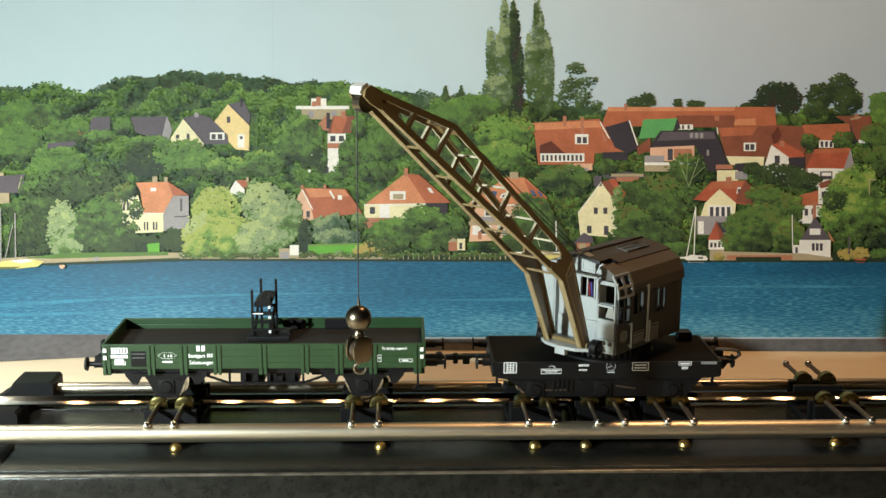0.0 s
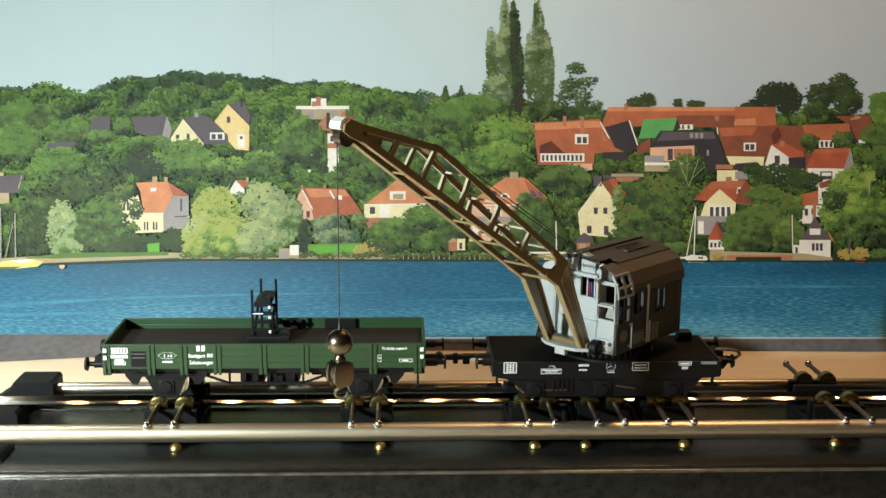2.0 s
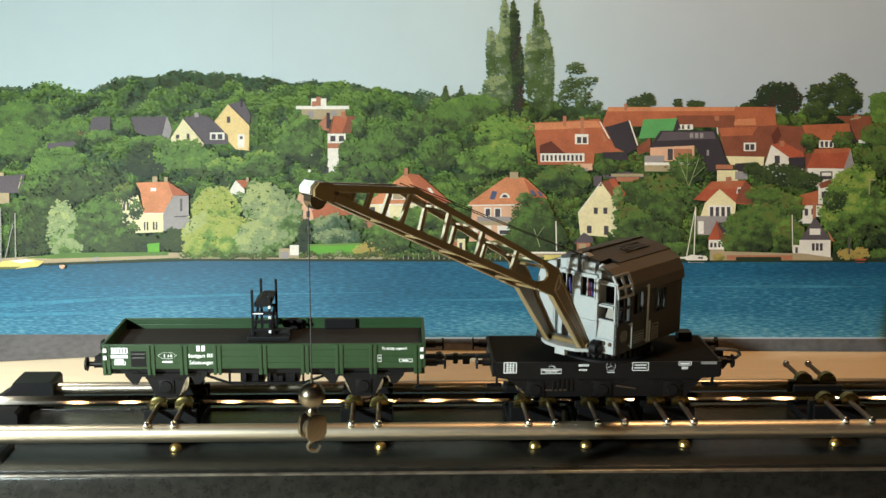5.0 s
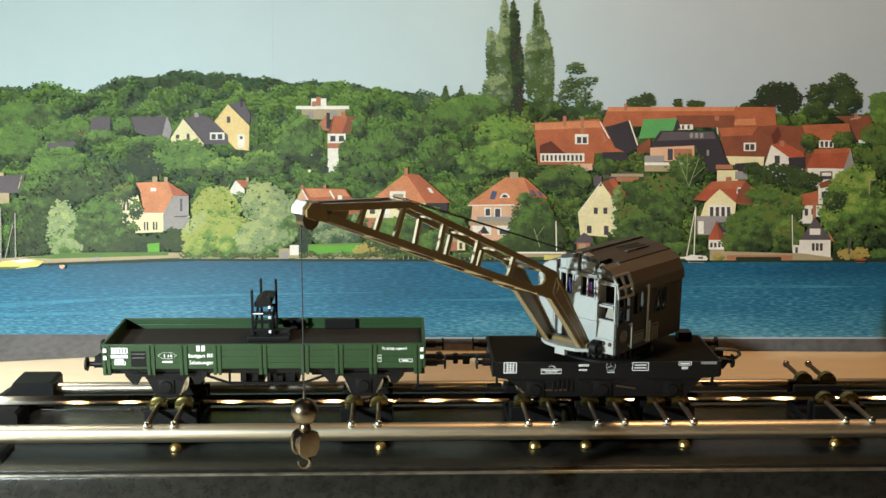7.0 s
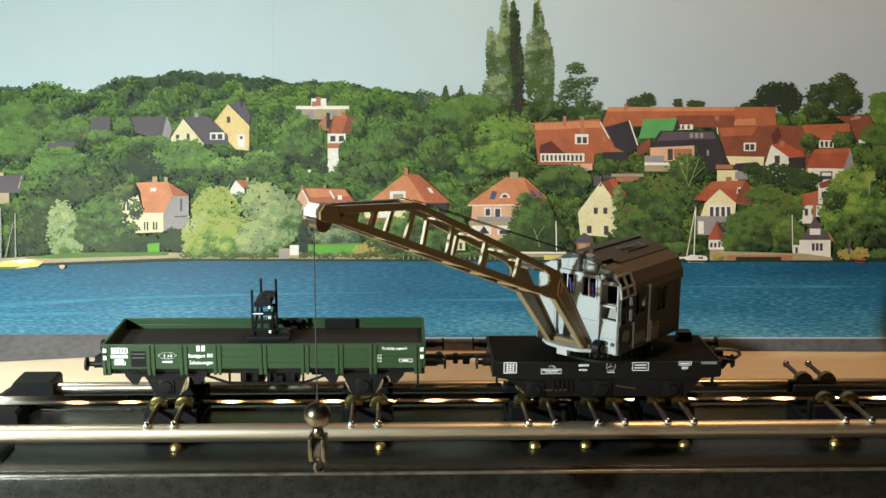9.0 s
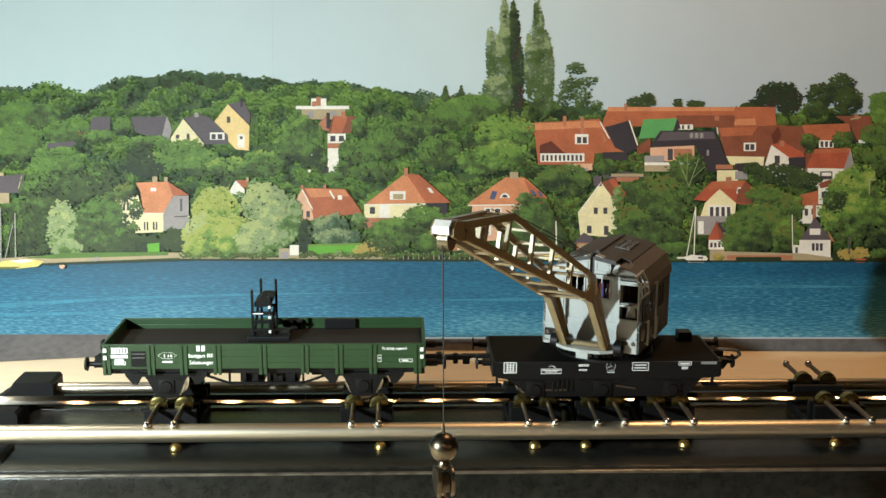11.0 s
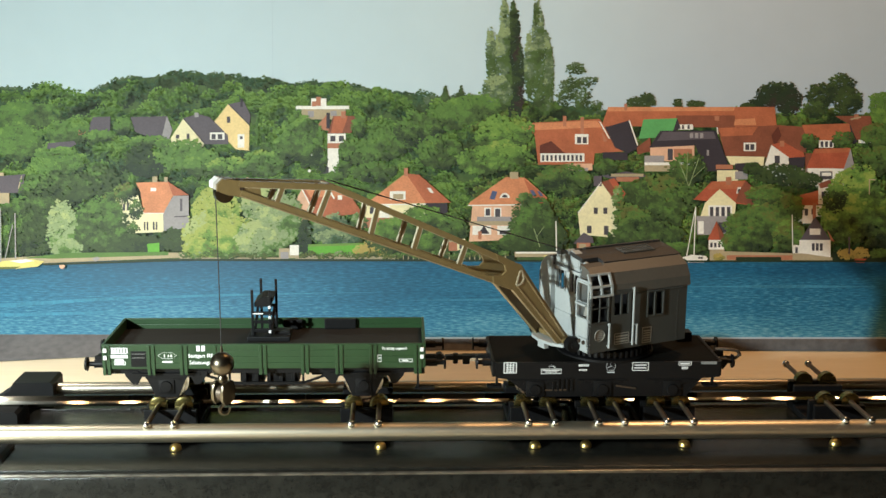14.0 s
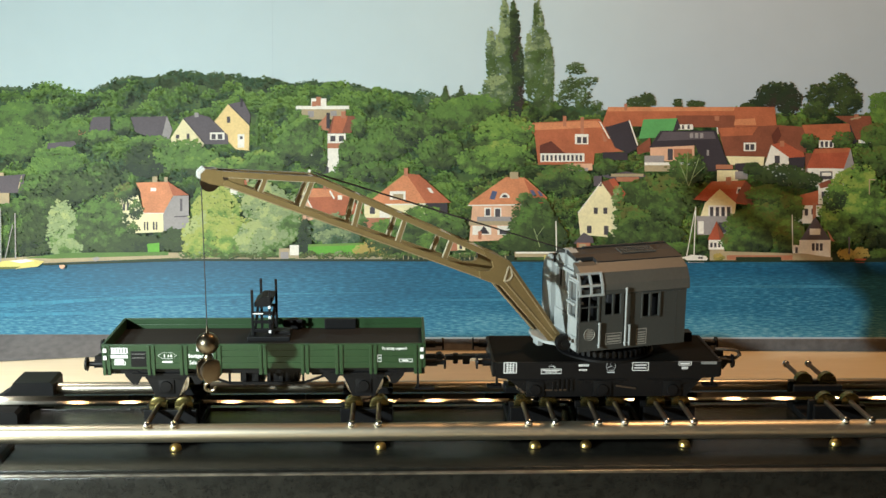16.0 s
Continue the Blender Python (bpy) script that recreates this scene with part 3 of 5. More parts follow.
def mid_trees():
    foliage("printed_tree", [(176, 242, 30, 11), (218, 222, 15, 16), (268, 250, 36, 9), (150, 226, 10, 12), (108, 268, 26, 7), (290, 256, 14, 9)], ("deep", "dark", "moss", "leaf", "leaf", "fresh"), 2.4, 1.8, 0.16, label="treetops in front of far roofs")
    foliage("printed_tree", [(566, 285, 13, 20), (612, 268, 12, 18), (606, 300, 14, 14), (560, 240, 12, 18), (636, 222, 12, 20), (592, 312, 16, 8)], ("deep", "dark", "moss", "leaf", "leaf", "fresh"), 2.3, 1.8, 0.18, label="treetops round the white house")
    g = ("dark", "moss", "leaf", "leaf", "fresh", "sun")
    foliage("printed_tree", [(530, 235, 32, 32), (510, 265, 26, 26), (548, 270, 24, 26)], ("deep", "dark", "moss", "leaf", "fresh"), 2.8, 1.7, label="dense green tree")
    foliage("printed_tree", [(640, 270, 30, 24), (690, 250, 40, 32), (740, 230, 40, 30), (660, 305, 40, 18), (780, 270, 40, 30)], ("deep", "dark", "moss", "leaf", "leaf", "fresh"), 3.0, 1.6, label="dense green trees")
    foliage("printed_tree", [(880, 240, 38, 34), (900, 275, 40, 26), (850, 285, 40, 24), (920, 235, 24, 22)], ("dark", "moss", "leaf", "fresh", "fresh", "sun"), 3.0, 1.6, label="bright broadleaf tree")
    foliage("printed_tree", [(1008, 320, 36, 28), (975, 318, 28, 20), (1072, 296, 20, 14)], ("deep", "dark", "moss", "leaf", "olive"), 2.8, 1.7, label="dark green tree")
    foliage("printed_tree", [(325, 275, 40, 26), (280, 290, 28, 20), (360, 290, 34, 24)], g, 2.8, 1.6, label="green tree")
    foliage("printed_tree", [(410, 295, 40, 16), (470, 290, 36, 22)], ("dark", "moss", "leaf", "fresh", "sun"), 2.8, 1.6, label="green tree")
    foliage("printed_tree", [(100, 335, 60, 28), (175, 330, 40, 34), (60, 375, 50, 26)], ("deep", "deep", "dark", "dark", "moss", "leaf"), 3.0, 1.6, label="green trees behind the shore")
    foliage("printed_tree", [(250, 285, 26, 26), (262, 300, 30, 14)], ("deep", "deep", "dark"), 3.0, 1.6, label="deep shadow between trees")
    foliage("printed_tree", [(1180, 345, 60, 34), (1215, 300, 32, 26), (1150, 385, 56, 36), (1120, 350, 30, 30)], ("deep", "dark", "dark", "moss", "leaf", "olive"), 2.9, 1.7, label="large dark green tree")
    printed("printed_branches", [("sage", *line(1218, 330, 1200, 285, 1.3)), ("sage", *line(1218, 330, 1236, 280, 1.3)), ("sage", *line(1214, 320, 1216, 270, 1.1)), ("sage", *line(1222, 318, 1246, 296, 1.0))], "pale bare branches")
    foliage("printed_tree", [(1380, 310, 46, 18), (1425, 320, 26, 14), (1330, 300, 16, 10)], ("deep", "dark", "dark", "moss"), 2.8, 1.7, label="dark green tree")
    foliage("printed_tree", [(1548, 240, 26, 20), (1550, 285, 30, 26), (1490, 246, 20, 12), (1432, 252, 16, 14)], ("deep", "dark", "moss", "leaf", "olive"), 2.8, 1.7, label="green tree")


def shore_houses():
    H = "printed_house"
    printed(H, [("cream", (202, 352), (246, 346), (256, 378), (292, 378), (291, 411), (213, 414)), ("shade", (308, 347), (335, 347), (336, 404), (291, 409), (290, 378)), ("orange", (242, 324), (298, 322), (308, 346), (290, 379), (256, 379), (250, 340)),
                ("tile", (298, 322), (336, 346), (308, 347)), ("pane", 219, 361, 223, 373), ("pane", 226, 361, 230, 373), ("pane", 219, 398, 228, 409), ("pane", 256, 393, 259, 408), ("pane", 261, 393, 264, 408), ("pane", 272, 393, 275, 407), ("pane", 277, 393, 280, 407),
                ("stone", 271, 313, 280, 323), ("stone", 292, 314, 298, 323), ("white", 268, 333, 278, 339), ("slate", 320, 352, 324, 374), ("white", *line(256, 378, 292, 378, 1.5)), ("slate", *line(310, 384, 336, 383, 2))], "cream lakeside house with orange roof")
    printed(H, [("tile", (418, 320), (440, 319), (448, 336), (430, 332)), ("white", (402, 347), (418, 320), (434, 336), (434, 354), (404, 354)), ("stone", 437, 314, 441, 322)], "small white gable")
    printed(H, [("pink", (524, 392), (526, 352), (535, 335), (550, 356), (556, 390)), ("tile", (535, 333), (612, 335), (642, 378), (556, 387), (546, 352)), ("orange", (540, 334), (610, 336), (618, 348), (550, 350)), ("white", *line(535, 335, 554, 372, 2)), ("pane", 531, 372, 537, 383), ("pane", 543, 374, 549, 385),
                ("white", *line(584, 338, 592, 352, 3)), ("white", 598, 346, 606, 354), ("brick", 573, 328, 578, 336), ("brick", 533, 328, 538, 336)], "pink house with an orange roof")
    printed(H, [("cream", (645, 362), (752, 360), (752, 386), (700, 390), (645, 403)), ("coal", 752, 360, 792, 386), ("orange", (717, 308), (742, 310), (798, 359), (752, 360), (647, 362)), ("tile", (719, 308), (742, 310), (798, 359), (754, 360)), ("brick", 715, 298, 722, 312),
                ("white", 690, 339, 718, 354), ("stone", 696, 344, 714, 353), ("white", (756, 333), (762, 333), (768, 342), (762, 342)), ("pane", 655, 367, 664, 379), ("white", 672, 364, 690, 386), ("pane", 732, 366, 745, 382), ("white", *line(645, 363, 754, 362, 2)), ("brick", 644, 386, 700, 404)], "cream villa with a hipped orange roof")
    printed(H, [("pink", (836, 362), (930, 362), (926, 424), (830, 428)), ("orange", (895, 314), (928, 315), (968, 350), (962, 360), (828, 364), (832, 358)), ("tile", (926, 315), (966, 350), (962, 360), (944, 361)), ("stone", 902, 305, 917, 317), ("white", *((893 + 9 * math.cos(math.pi * k / 8), 351 - 9 * math.sin(math.pi * k / 8)) for k in range(9))),
                ("pane", *((893 + 5 * math.cos(math.pi * k / 8), 350 - 5 * math.sin(math.pi * k / 8)) for k in range(9))), ("skylight", (871, 338), (880, 340), (875, 354), (866, 353)), ("skylight", (937, 337), (943, 337), (949, 346), (943, 347)), ("skylight", (950, 339), (955, 339), (961, 347), (956, 348)),
                ] + [("white", 857, 368, 869, 384), ("pane", 859, 370, 867, 382), ("white", 874, 368, 887, 392), ("pane", 876, 370, 885, 388), ("shade", 844, 384, 906, 392), ("stone", 830, 392, 912, 399), ("white", 836, 400, 869, 416), ("coal", (846, 414), (856, 400), (866, 414)), ("white", 880, 400, 904, 416),
                ("pane", 884, 408, 902, 415), ("white", *line(828, 364, 930, 363, 2)), ("brick", 846, 410, 852, 424)], "brick villa with a hipped orange roof and arched dormer")
    printed(H, [("red", (1063, 323), (1086, 316), (1106, 342), (1100, 358), (1092, 362)), ("rust", (1063, 323), (1076, 319), (1098, 352), (1092, 362)), ("cream", (1063, 323), (1092, 363), (1090, 421), (1026, 416), (1022, 378)), ("pane", 1050, 368, 1057, 379), ("pane", 1067, 368, 1074, 379), ("pane", 1038, 400, 1046, 413), ("pane", 1068, 400, 1076, 416),
                ("slate", 1050, 312, 1064, 330), ("white", *line(1022, 378, 1063, 323, 1.5))], "cream gabled house with dark windows")
    printed(H, [("slate", (1014, 432), (1032, 412), (1048, 420), (1050, 430)), ("brick", 1020, 430, 1044, 444), ("stone", 1024, 432, 1036, 440)], "small garden pavilion")
    printed(H, [("shade", 1232, 388, 1296, 416), ("red", (1258, 322), (1318, 320), (1352, 352), (1332, 364), (1226, 354)), ("tile", (1260, 322), (1316, 321), (1328, 334), (1250, 336)), ("cream", (1272, 335), (1301, 360), (1298, 390), (1236, 390), (1246, 360)), ("white", 1252, 364, 1294, 386), *[("pane", 1255 + 10 * k, 367, 1261 + 10 * k, 384) for k in range(4)],
                ("shade", 1230, 383, 1300, 390), ("brick", 1283, 314, 1292, 328), ("white", (1304, 332), (1311, 332), (1308, 343), (1301, 343)), ("pane", 1304, 335, 1308, 342), ("rust", (1318, 320), (1352, 352), (1332, 364), (1300, 358), (1306, 340)), ("white", 1234, 392, 1244, 414), ("pane", 1270, 394, 1284, 412)], "gabled lake house with red roof and terrace")
    printed(H, [("tile", (1414, 346), (1448, 337), (1452, 362), (1418, 366)), ("white", 1418, 364, 1452, 384), ("pane", 1422, 370, 1428, 382), ("pane", 1434, 370, 1440, 380), ("white", 1446, 324, 1464, 362), ("pane", 1452, 340, 1457, 352), ("rust", (1446, 326), (1468, 318), (1470, 330), (1450, 334)), ("white", 1404, 384, 1436, 396), ("brick", 1436, 360, 1442, 388)], "white house with red roofs")


def shore_trees():
    foliage("printed_tree", [(222, 342, 20, 16), (242, 372, 12, 16), (206, 382, 12, 26), (236, 402, 10, 9), (196, 360, 12, 20)], ("deep", "dark", "moss", "leaf", "olive", "fresh"), 2.3, 1.5, 0.2, label="branches in front of the cream house")
    foliage("printed_tree", [(426, 350, 18, 9), (452, 330, 14, 10), (636, 392, 14, 14), (704, 396, 26, 10), (1092, 350, 10, 18), (1300, 392, 14, 14), (930, 352, 16, 10)], ("dark", "moss", "leaf", "sage", "fresh"), 2.3, 1.6, 0.18, label="garden shrubs before the houses")
    foliage("printed_tree", [(135, 415, 34, 40), (180, 400, 46, 46), (210, 430, 40, 26), (60, 415, 40, 40)], ("deep", "deep", "dark", "dark", "moss", "leaf"), 2.9, 1.8, 0.12, label="dark trees on the shore", above=458)
    foliage("printed_tree", [(112, 405, 24, 50), (120, 440, 26, 18)], ("moss", "leaf", "sage", "sage", "pale"), 2.6, 1.8, 0.1, label="pale green shore willow", above=458)
    foliage("printed_hedge", [(250, 432, 50, 14), (310, 425, 24, 20)], ("deep", "dark", "dark", "moss"), 2.6, 1.8, label="dark garden hedge", above=452)
    printed("printed_lawn", [("lawn", (262, 432), (284, 430), (284, 450), (264, 450))], "bright lawn patch")
    foliage("printed_willow", [(385, 375, 42, 42), (375, 420, 48, 40), (350, 440, 24, 20), (420, 420, 34, 36)], ("olive", "leaf", "fresh", "sun", "lime", "lime", "pale"), 2.8, 1.9, 0.1, label="large yellow-green willow", above=459)
    foliage("printed_willow", [(470, 360, 40, 36), (495, 400, 36, 44), (455, 425, 36, 34), (515, 380, 20, 34)], ("moss", "leaf", "sage", "sage", "pale", "pale"), 2.8, 1.8, 0.12, label="large pale green willow", above=459)
    foliage("printed_tree", [(540, 425, 12, 36)], ("deep", "deep", "dark"), 2.6, 1.8, label="dark narrow tree", above=459)
    foliage("printed_tree", [(585, 405, 34, 24), (600, 420, 40, 14)], ("dark", "teal", "haze", "sage", "sage"), 2.6, 1.7, 0.16, label="grey-green spruce", above=436)
    printed("printed_lawn", [("lawn", (546, 433), (645, 430), (650, 450), (546, 451)), ("stone", (546, 451), (700, 450), (700, 460), (546, 460)), ("fresh", (546, 433), (645, 430), (645, 434), (546, 437))], "bright green lawn above a bank")
    foliage("printed_bush", [(665, 440, 26, 14), (640, 444, 14, 10)], ("olive", "reed", "reed", "lime"), 2.5, 1.7, label="ochre reeds", above=458)
    foliage("printed_tree", [(690, 420, 36, 30), (750, 400, 44, 34), (800, 410, 26, 30), (770, 430, 30, 20)], ("deep", "dark", "moss", "leaf", "fresh"), 2.8, 1.7, label="green garden trees", above=455)
    printed("printed_house", [("brick", 794, 428, 810, 444), ("cream", 809, 423, 823, 443), ("stone", (792, 429), (802, 421), (812, 428)), ("pane", 813, 430, 818, 441)], "small house behind the garden")
    foliage("printed_tree", [(945, 385, 36, 34), (960, 420, 42, 34), (925, 410, 26, 30), (905, 432, 22, 16)], ("deep", "dark", "dark", "moss", "leaf"), 2.8, 1.8, label="dark garden tree", above=448)
    printed("printed_branches", [("sage", *line(955, 438, 944, 405, 1.6)), ("sage", *line(950, 418, 962, 402, 1.2)), ("white", *line(983, 392, 984, 444, 2.0))], "pale trunk and flagpole")
    foliage("printed_tree", [(1095, 418, 20, 14), (1130, 405, 34, 30), (1170, 420, 40, 26), (1110, 385, 24, 24)], ("deep", "dark", "moss", "leaf", "olive"), 2.8, 1.8, label="green shore tree", above=446)
    printed("printed_boathouse", [("white", 1252, 424, 1280, 442), ("red", (1266, 392), (1284, 425), (1250, 425)), ("rust", (1266, 392), (1284, 425), (1272, 425)), ("pane", 1255, 430, 1259, 438), ("pane", 1262, 430, 1266, 438), ("pane", 1269, 430, 1273, 438), ("stone", 1254, 442, 1280, 461)], "little white boathouse with a red pyramid roof")
    foliage("printed_tree", [(1335, 405, 50, 40), (1375, 375, 42, 36), (1310, 425, 34, 24), (1395, 420, 30, 30), (1350, 345, 30, 16)], ("deep", "dark", "moss", "leaf", "olive", "fresh"), 2.8, 1.8, label="green shore trees", above=446)
    foliage("printed_tree", [(1515, 340, 44, 44), (1490, 385, 40, 44), (1545, 390, 40, 46), (1475, 350, 20, 24)], ("deep", "dark", "moss", "leaf", "fresh", "sun"), 2.8, 1.7, 0.14, label="large shore tree lit from the side", above=446)
    printed("printed_boathouse", [("slate", (1412, 427), (1440, 384), (1468, 427)), ("white", 1412, 425, 1467, 457), ("white", 1400, 434, 1414, 455), ("white", 1430, 405, 1449, 416), ("pane", 1434, 431, 1453, 444), ("white", 1439, 431, 1441, 444), ("white", 1446, 431, 1448, 444), ("pane", 1405, 438, 1409, 448), ("brick", (1460, 405), (1468, 427), (1474, 428))], "white boathouse with a grey gable")
    printed("printed_shore", [("stone", (1280, 445), (1420, 449), (1470, 456), (1470, 462), (1280, 462)), ("brick", 1284, 452, 1400, 460), ("deep", 1470, 446, 1580, 462), ("stone", (0, 458), (120, 450), (330, 447), (330, 456), (80, 466), (0, 468)), ("leaf", (40, 457), (120, 448), (300, 446), (300, 452), (100, 458)),
                               ("stone", 910, 446, 1002, 455), ("white", 912, 446, 1000, 449), ("deep", 700, 452, 910, 461), *[("stone", 704 + 9 * k, 448, 706 + 9 * k, 460) for k in range(22)], ("boat", 962, 452, 1010, 460), ("deep", 1300, 455, 1380, 461), ("stone", 320, 456, 548, 461)], "stone and plank shoreline")
    foliage("printed_reeds", [(1495, 450, 16, 10), (1520, 448, 14, 10), (1270, 455, 10, 6)], ("olive", "reed", "reed"), 2.2, 1.6, label="ochre reeds at the water", above=461)
    foliage("printed_hedge", [(1200, 440, 44, 10), (1555, 450, 20, 9), (1070, 446, 50, 6)], ("dark", "moss", "leaf"), 2.3, 1.7, label="low green hedge", above=456)
    foliage("printed_bushes", [(x, 452 + 3 * math.sin(x), 10, 5) for x in range(330, 900, 17)], ("dark", "olive", "moss", "leaf", "sage"), 2.1, 1.0, label="low plants along the shore", above=459)
    printed("printed_bank", [("stone", 495, 440, 530, 457), ("white", 514, 434, 530, 452), ("shade", 498, 446, 512, 458)], "pale steps and boat at the bank")


def boats():
    printed("printed_boat", [("boat", (-20, 464), (60, 459), (82, 463), (70, 472), (30, 476), (-20, 477)), ("white", (20, 462), (50, 459), (64, 462), (40, 466)), ("olive", (-20, 473), (40, 472), (30, 476), (-20, 477)), ("shade", *line(4, 368, 5, 464, 2.2)), ("shade", *line(26, 398, 12, 460, 1.6)), ("shade", *line(30, 378, 31, 458, 2.2))], "yellow sailing boat with white masts")
    printed("printed_boat", [("white", (1208, 455), (1222, 451), (1246, 453), (1251, 458), (1244, 465), (1216, 465)), ("white", *line(1229, 367, 1226, 455, 1.8)), ("white", *line(1229, 367, 1213, 454, 1.4)), ("pane", 1234, 455, 1242, 458), ("shade", (1216, 462), (1247, 462), (1244, 465), (1218, 465)), ("white", 1196, 455, 1212, 458)], "white sailing yacht at its mooring")
    printed("printed_boat", [("red", (1508, 458), (1530, 458), (1526, 465), (1512, 465))], "small red rowing boat")
    printed("printed_boat", [("shade", (166, 458), (176, 454), (180, 458), (172, 464))], "small grey dinghy")
    printed("printed_buoy", [("pink", *((113 + 5 * math.cos(k * 0.7), 471 + 5 * math.sin(k * 0.7)) for k in range(9)))], "pink mooring buoy")
    printed("printed_pole", [("white", *line(1399, 380, 1400, 446, 1.5)), ("slate", 1498, 420, 1501, 450), ("stone", 1535, 318, 1546, 320), ("stone", 1534, 318, 1536, 345)], "white pole at the shore")
    printed("printed_shadow", [("deep", (80, 466), (330, 458), (700, 459), (1200, 461), (1580, 461), (1580, 464), (1200, 464), (330, 462), (80, 470))], "dark reflection along the waterline")


paper_and_water()
hill()
skyline_trees()
far_houses()
mid_trees()
shore_houses()
shore_trees()
boats()

# ---- roller test stand ----
AXLES = (-75.7, -11.5, 44.8, 67.1, 89.3)


def test_stand():
    st = thing("roller_test_stand", at(0, 0, -LIFT), "long dark metal roller test stand with three satin bars", "test stand")
    z = LIFT
    bm = bmesh.new()
    prism(bm, [(-43, 0), (-43, z - 14), (-42, z - 12.4), (-40.5, z - 12), (31, z - 12), (33, z - 13), (33, 0)], "x", -128, 330)
    part("base", bm, BASE, st, "dark grained metal base profile", True)
    part("edge_strip", shape(rod, (-128, -42.4, z - 12.7), (330, -42.4, z - 12.7), 0.5, n=12), EDGE, st, "pale front edge", True)
    for y, zz, rr in ((-17.5, -11.9, 0.5), (-40.6, -12.0, 0.4), (12, -11.9, 0.5)):
        part("groove_rail", shape(rod, (-126, y, z + zz), (330, y, z + zz), rr, n=10), BASE, st, "", True)
    for y, zc, r, nm in ((-27, -5.3, 2.9, "front_bar"), (0.5, -4.1, 1.6, "centre_bar"), (20, -6.8, 2.1, "rear_bar")):
        if nm == "centre_bar":
            tilt, bm = radians(21.4), bmesh.new()
            face = [(-0.6 + k * 0.13 * math.sin(tilt) + 0.0042 * k * k * 0.017 * math.cos(tilt), -4.6 + k * 0.13 * math.cos(tilt) - 0.0042 * k * k * 0.017 * math.sin(tilt)) for k in range(-4, 5)]
            prism(bm, [(p, z + q) for p, q in face + [(1.8, -3.0), (2.4, -3.4), (2.6, -5.6), (0.0, -6.2)]], "x", -160, 330)
        else:
            bm = shape(rod, (-160 if y < 19 else -122, y, z + zc), (330, y, z + zc), r, n=48)
        part(nm, bm, {"front_bar": BAR, "centre_bar": POLISHED, "rear_bar": REARBAR}[nm], st, "polished round metal bar", True)
    for x in (-72.1, -6.7, 43.2, 59.8, 92.0, 141.8):
        part("screw", shape(lathe, [(1.9, -0.6), (1.9, 0.1), (1.6, 0.75), (0.9, 1.2), (0.1, 1.35)], (x, -24.6, z - 11.2), 18), GILT, st, "domed brass screw head", True)
    for y0, y1, x0, x1, h in ((14, 26, -137, -122, -2.5), (-6, 6, -139, -128, -6), (-34, -21, -140, -124, -10)):
        bm = bmesh.new()
        prism(bm, [(x0 - 8, 0), (x0 - 8, z - 11), (x0, z + h - 3), (x0 + 1.5, z + h), (x1 - 1, z + h), (x1, z + h - 1), (x1, 0)], "y", y0, y1)
        part("end_block", bm, BLACK, st, "black plastic end block")
    return st


def roller_carriage(x, first=None):
    if first is not None:
        return copy_thing(first, at(x, 0, -LIFT))
    c = thing("roller_carriage", at(x, 0, -LIFT), "black roller carriage with brass rollers on steel axles", "roller carriage", "roller carriages on the stand")
    z = LIFT
    bm = bmesh.new()
    for y in (-12.8, -7.4, 7.4, 12.8):
        box(bm, -8.6, 8.6, y - 0.9, y + 0.9, z - 11.9, z - 2.6, 0.3)
    box(bm, -8.6, 8.6, -13, 13, z - 11.95, z - 9.5, 0.3)
    part("bracket", bm, BLACK, c)
    for dx in (-4.2, 4.2):
        for s in (-1, 1):
            bm = bmesh.new()
            rod(bm, (dx, s * 11.6, z - 1.9), (dx, s * 9.2, z - 1.9), 3.1, n=24)
            rod(bm, (dx, s * 11.9, z - 1.9), (dx, s * 11.6, z - 1.9), 2.2, 3.0, n=24)
            r = part("roller", bm, BRASS, c, "yellow brass roller", True)
            bm = bmesh.new()
            rod(bm, (dx, s * 11, z - 1.9), (dx, s * 28.4, z - 1.9), 0.85)
            a = part("axle", bm, STEELDARK, c, "thin dark steel axle", True)
            part("axle_ball", shape(ball, (dx, s * 28.8, z - 1.9), 1.35), CHROME, c, "polished ball end", True)
    return c


test_stand()
CARRIAGE = roller_carriage(AXLES[0])
for ax in AXLES[1:] + (147.0,):
    roller_carriage(ax, CARRIAGE)


# ---- wagons ----
def wheel(bm_parent, x, s):
    bm = bmesh.new()
    rod(bm, (x, s * 8.2, 5.5), (x, s * 10.6, 5.5), 5.5, n=28)
    rod(bm, (x, s * 7.4, 5.5), (x, s * 8.2, 5.5), 6.3, n=28)
    w = part("wheel", bm, CHROME, bm_parent, "dark steel spoked wheel", True)
    bm = bmesh.new()
    rod(bm, (x, s * 10.6, 5.5), (x, s * 10.9, 5.5), 4.6, n=24)
    part("wheel_disc", bm, BLACK, w, "", True)


def buffer(parent, x, y, d, z=12.2):
    bm = bmesh.new()
    rod(bm, (x, y, z), (x + d * 4.4, y, z), 1.25)
    rod(bm, (x + d * 4.2, y, z), (x + d * 6.6, y, z), 0.8)
    rod(bm, (x + d * 6.6, y, z), (x + d * 7.3, y, z), 2.3, 2.1, n=20)
    part("buffer", bm, BLACK, parent, "black round buffer", True)


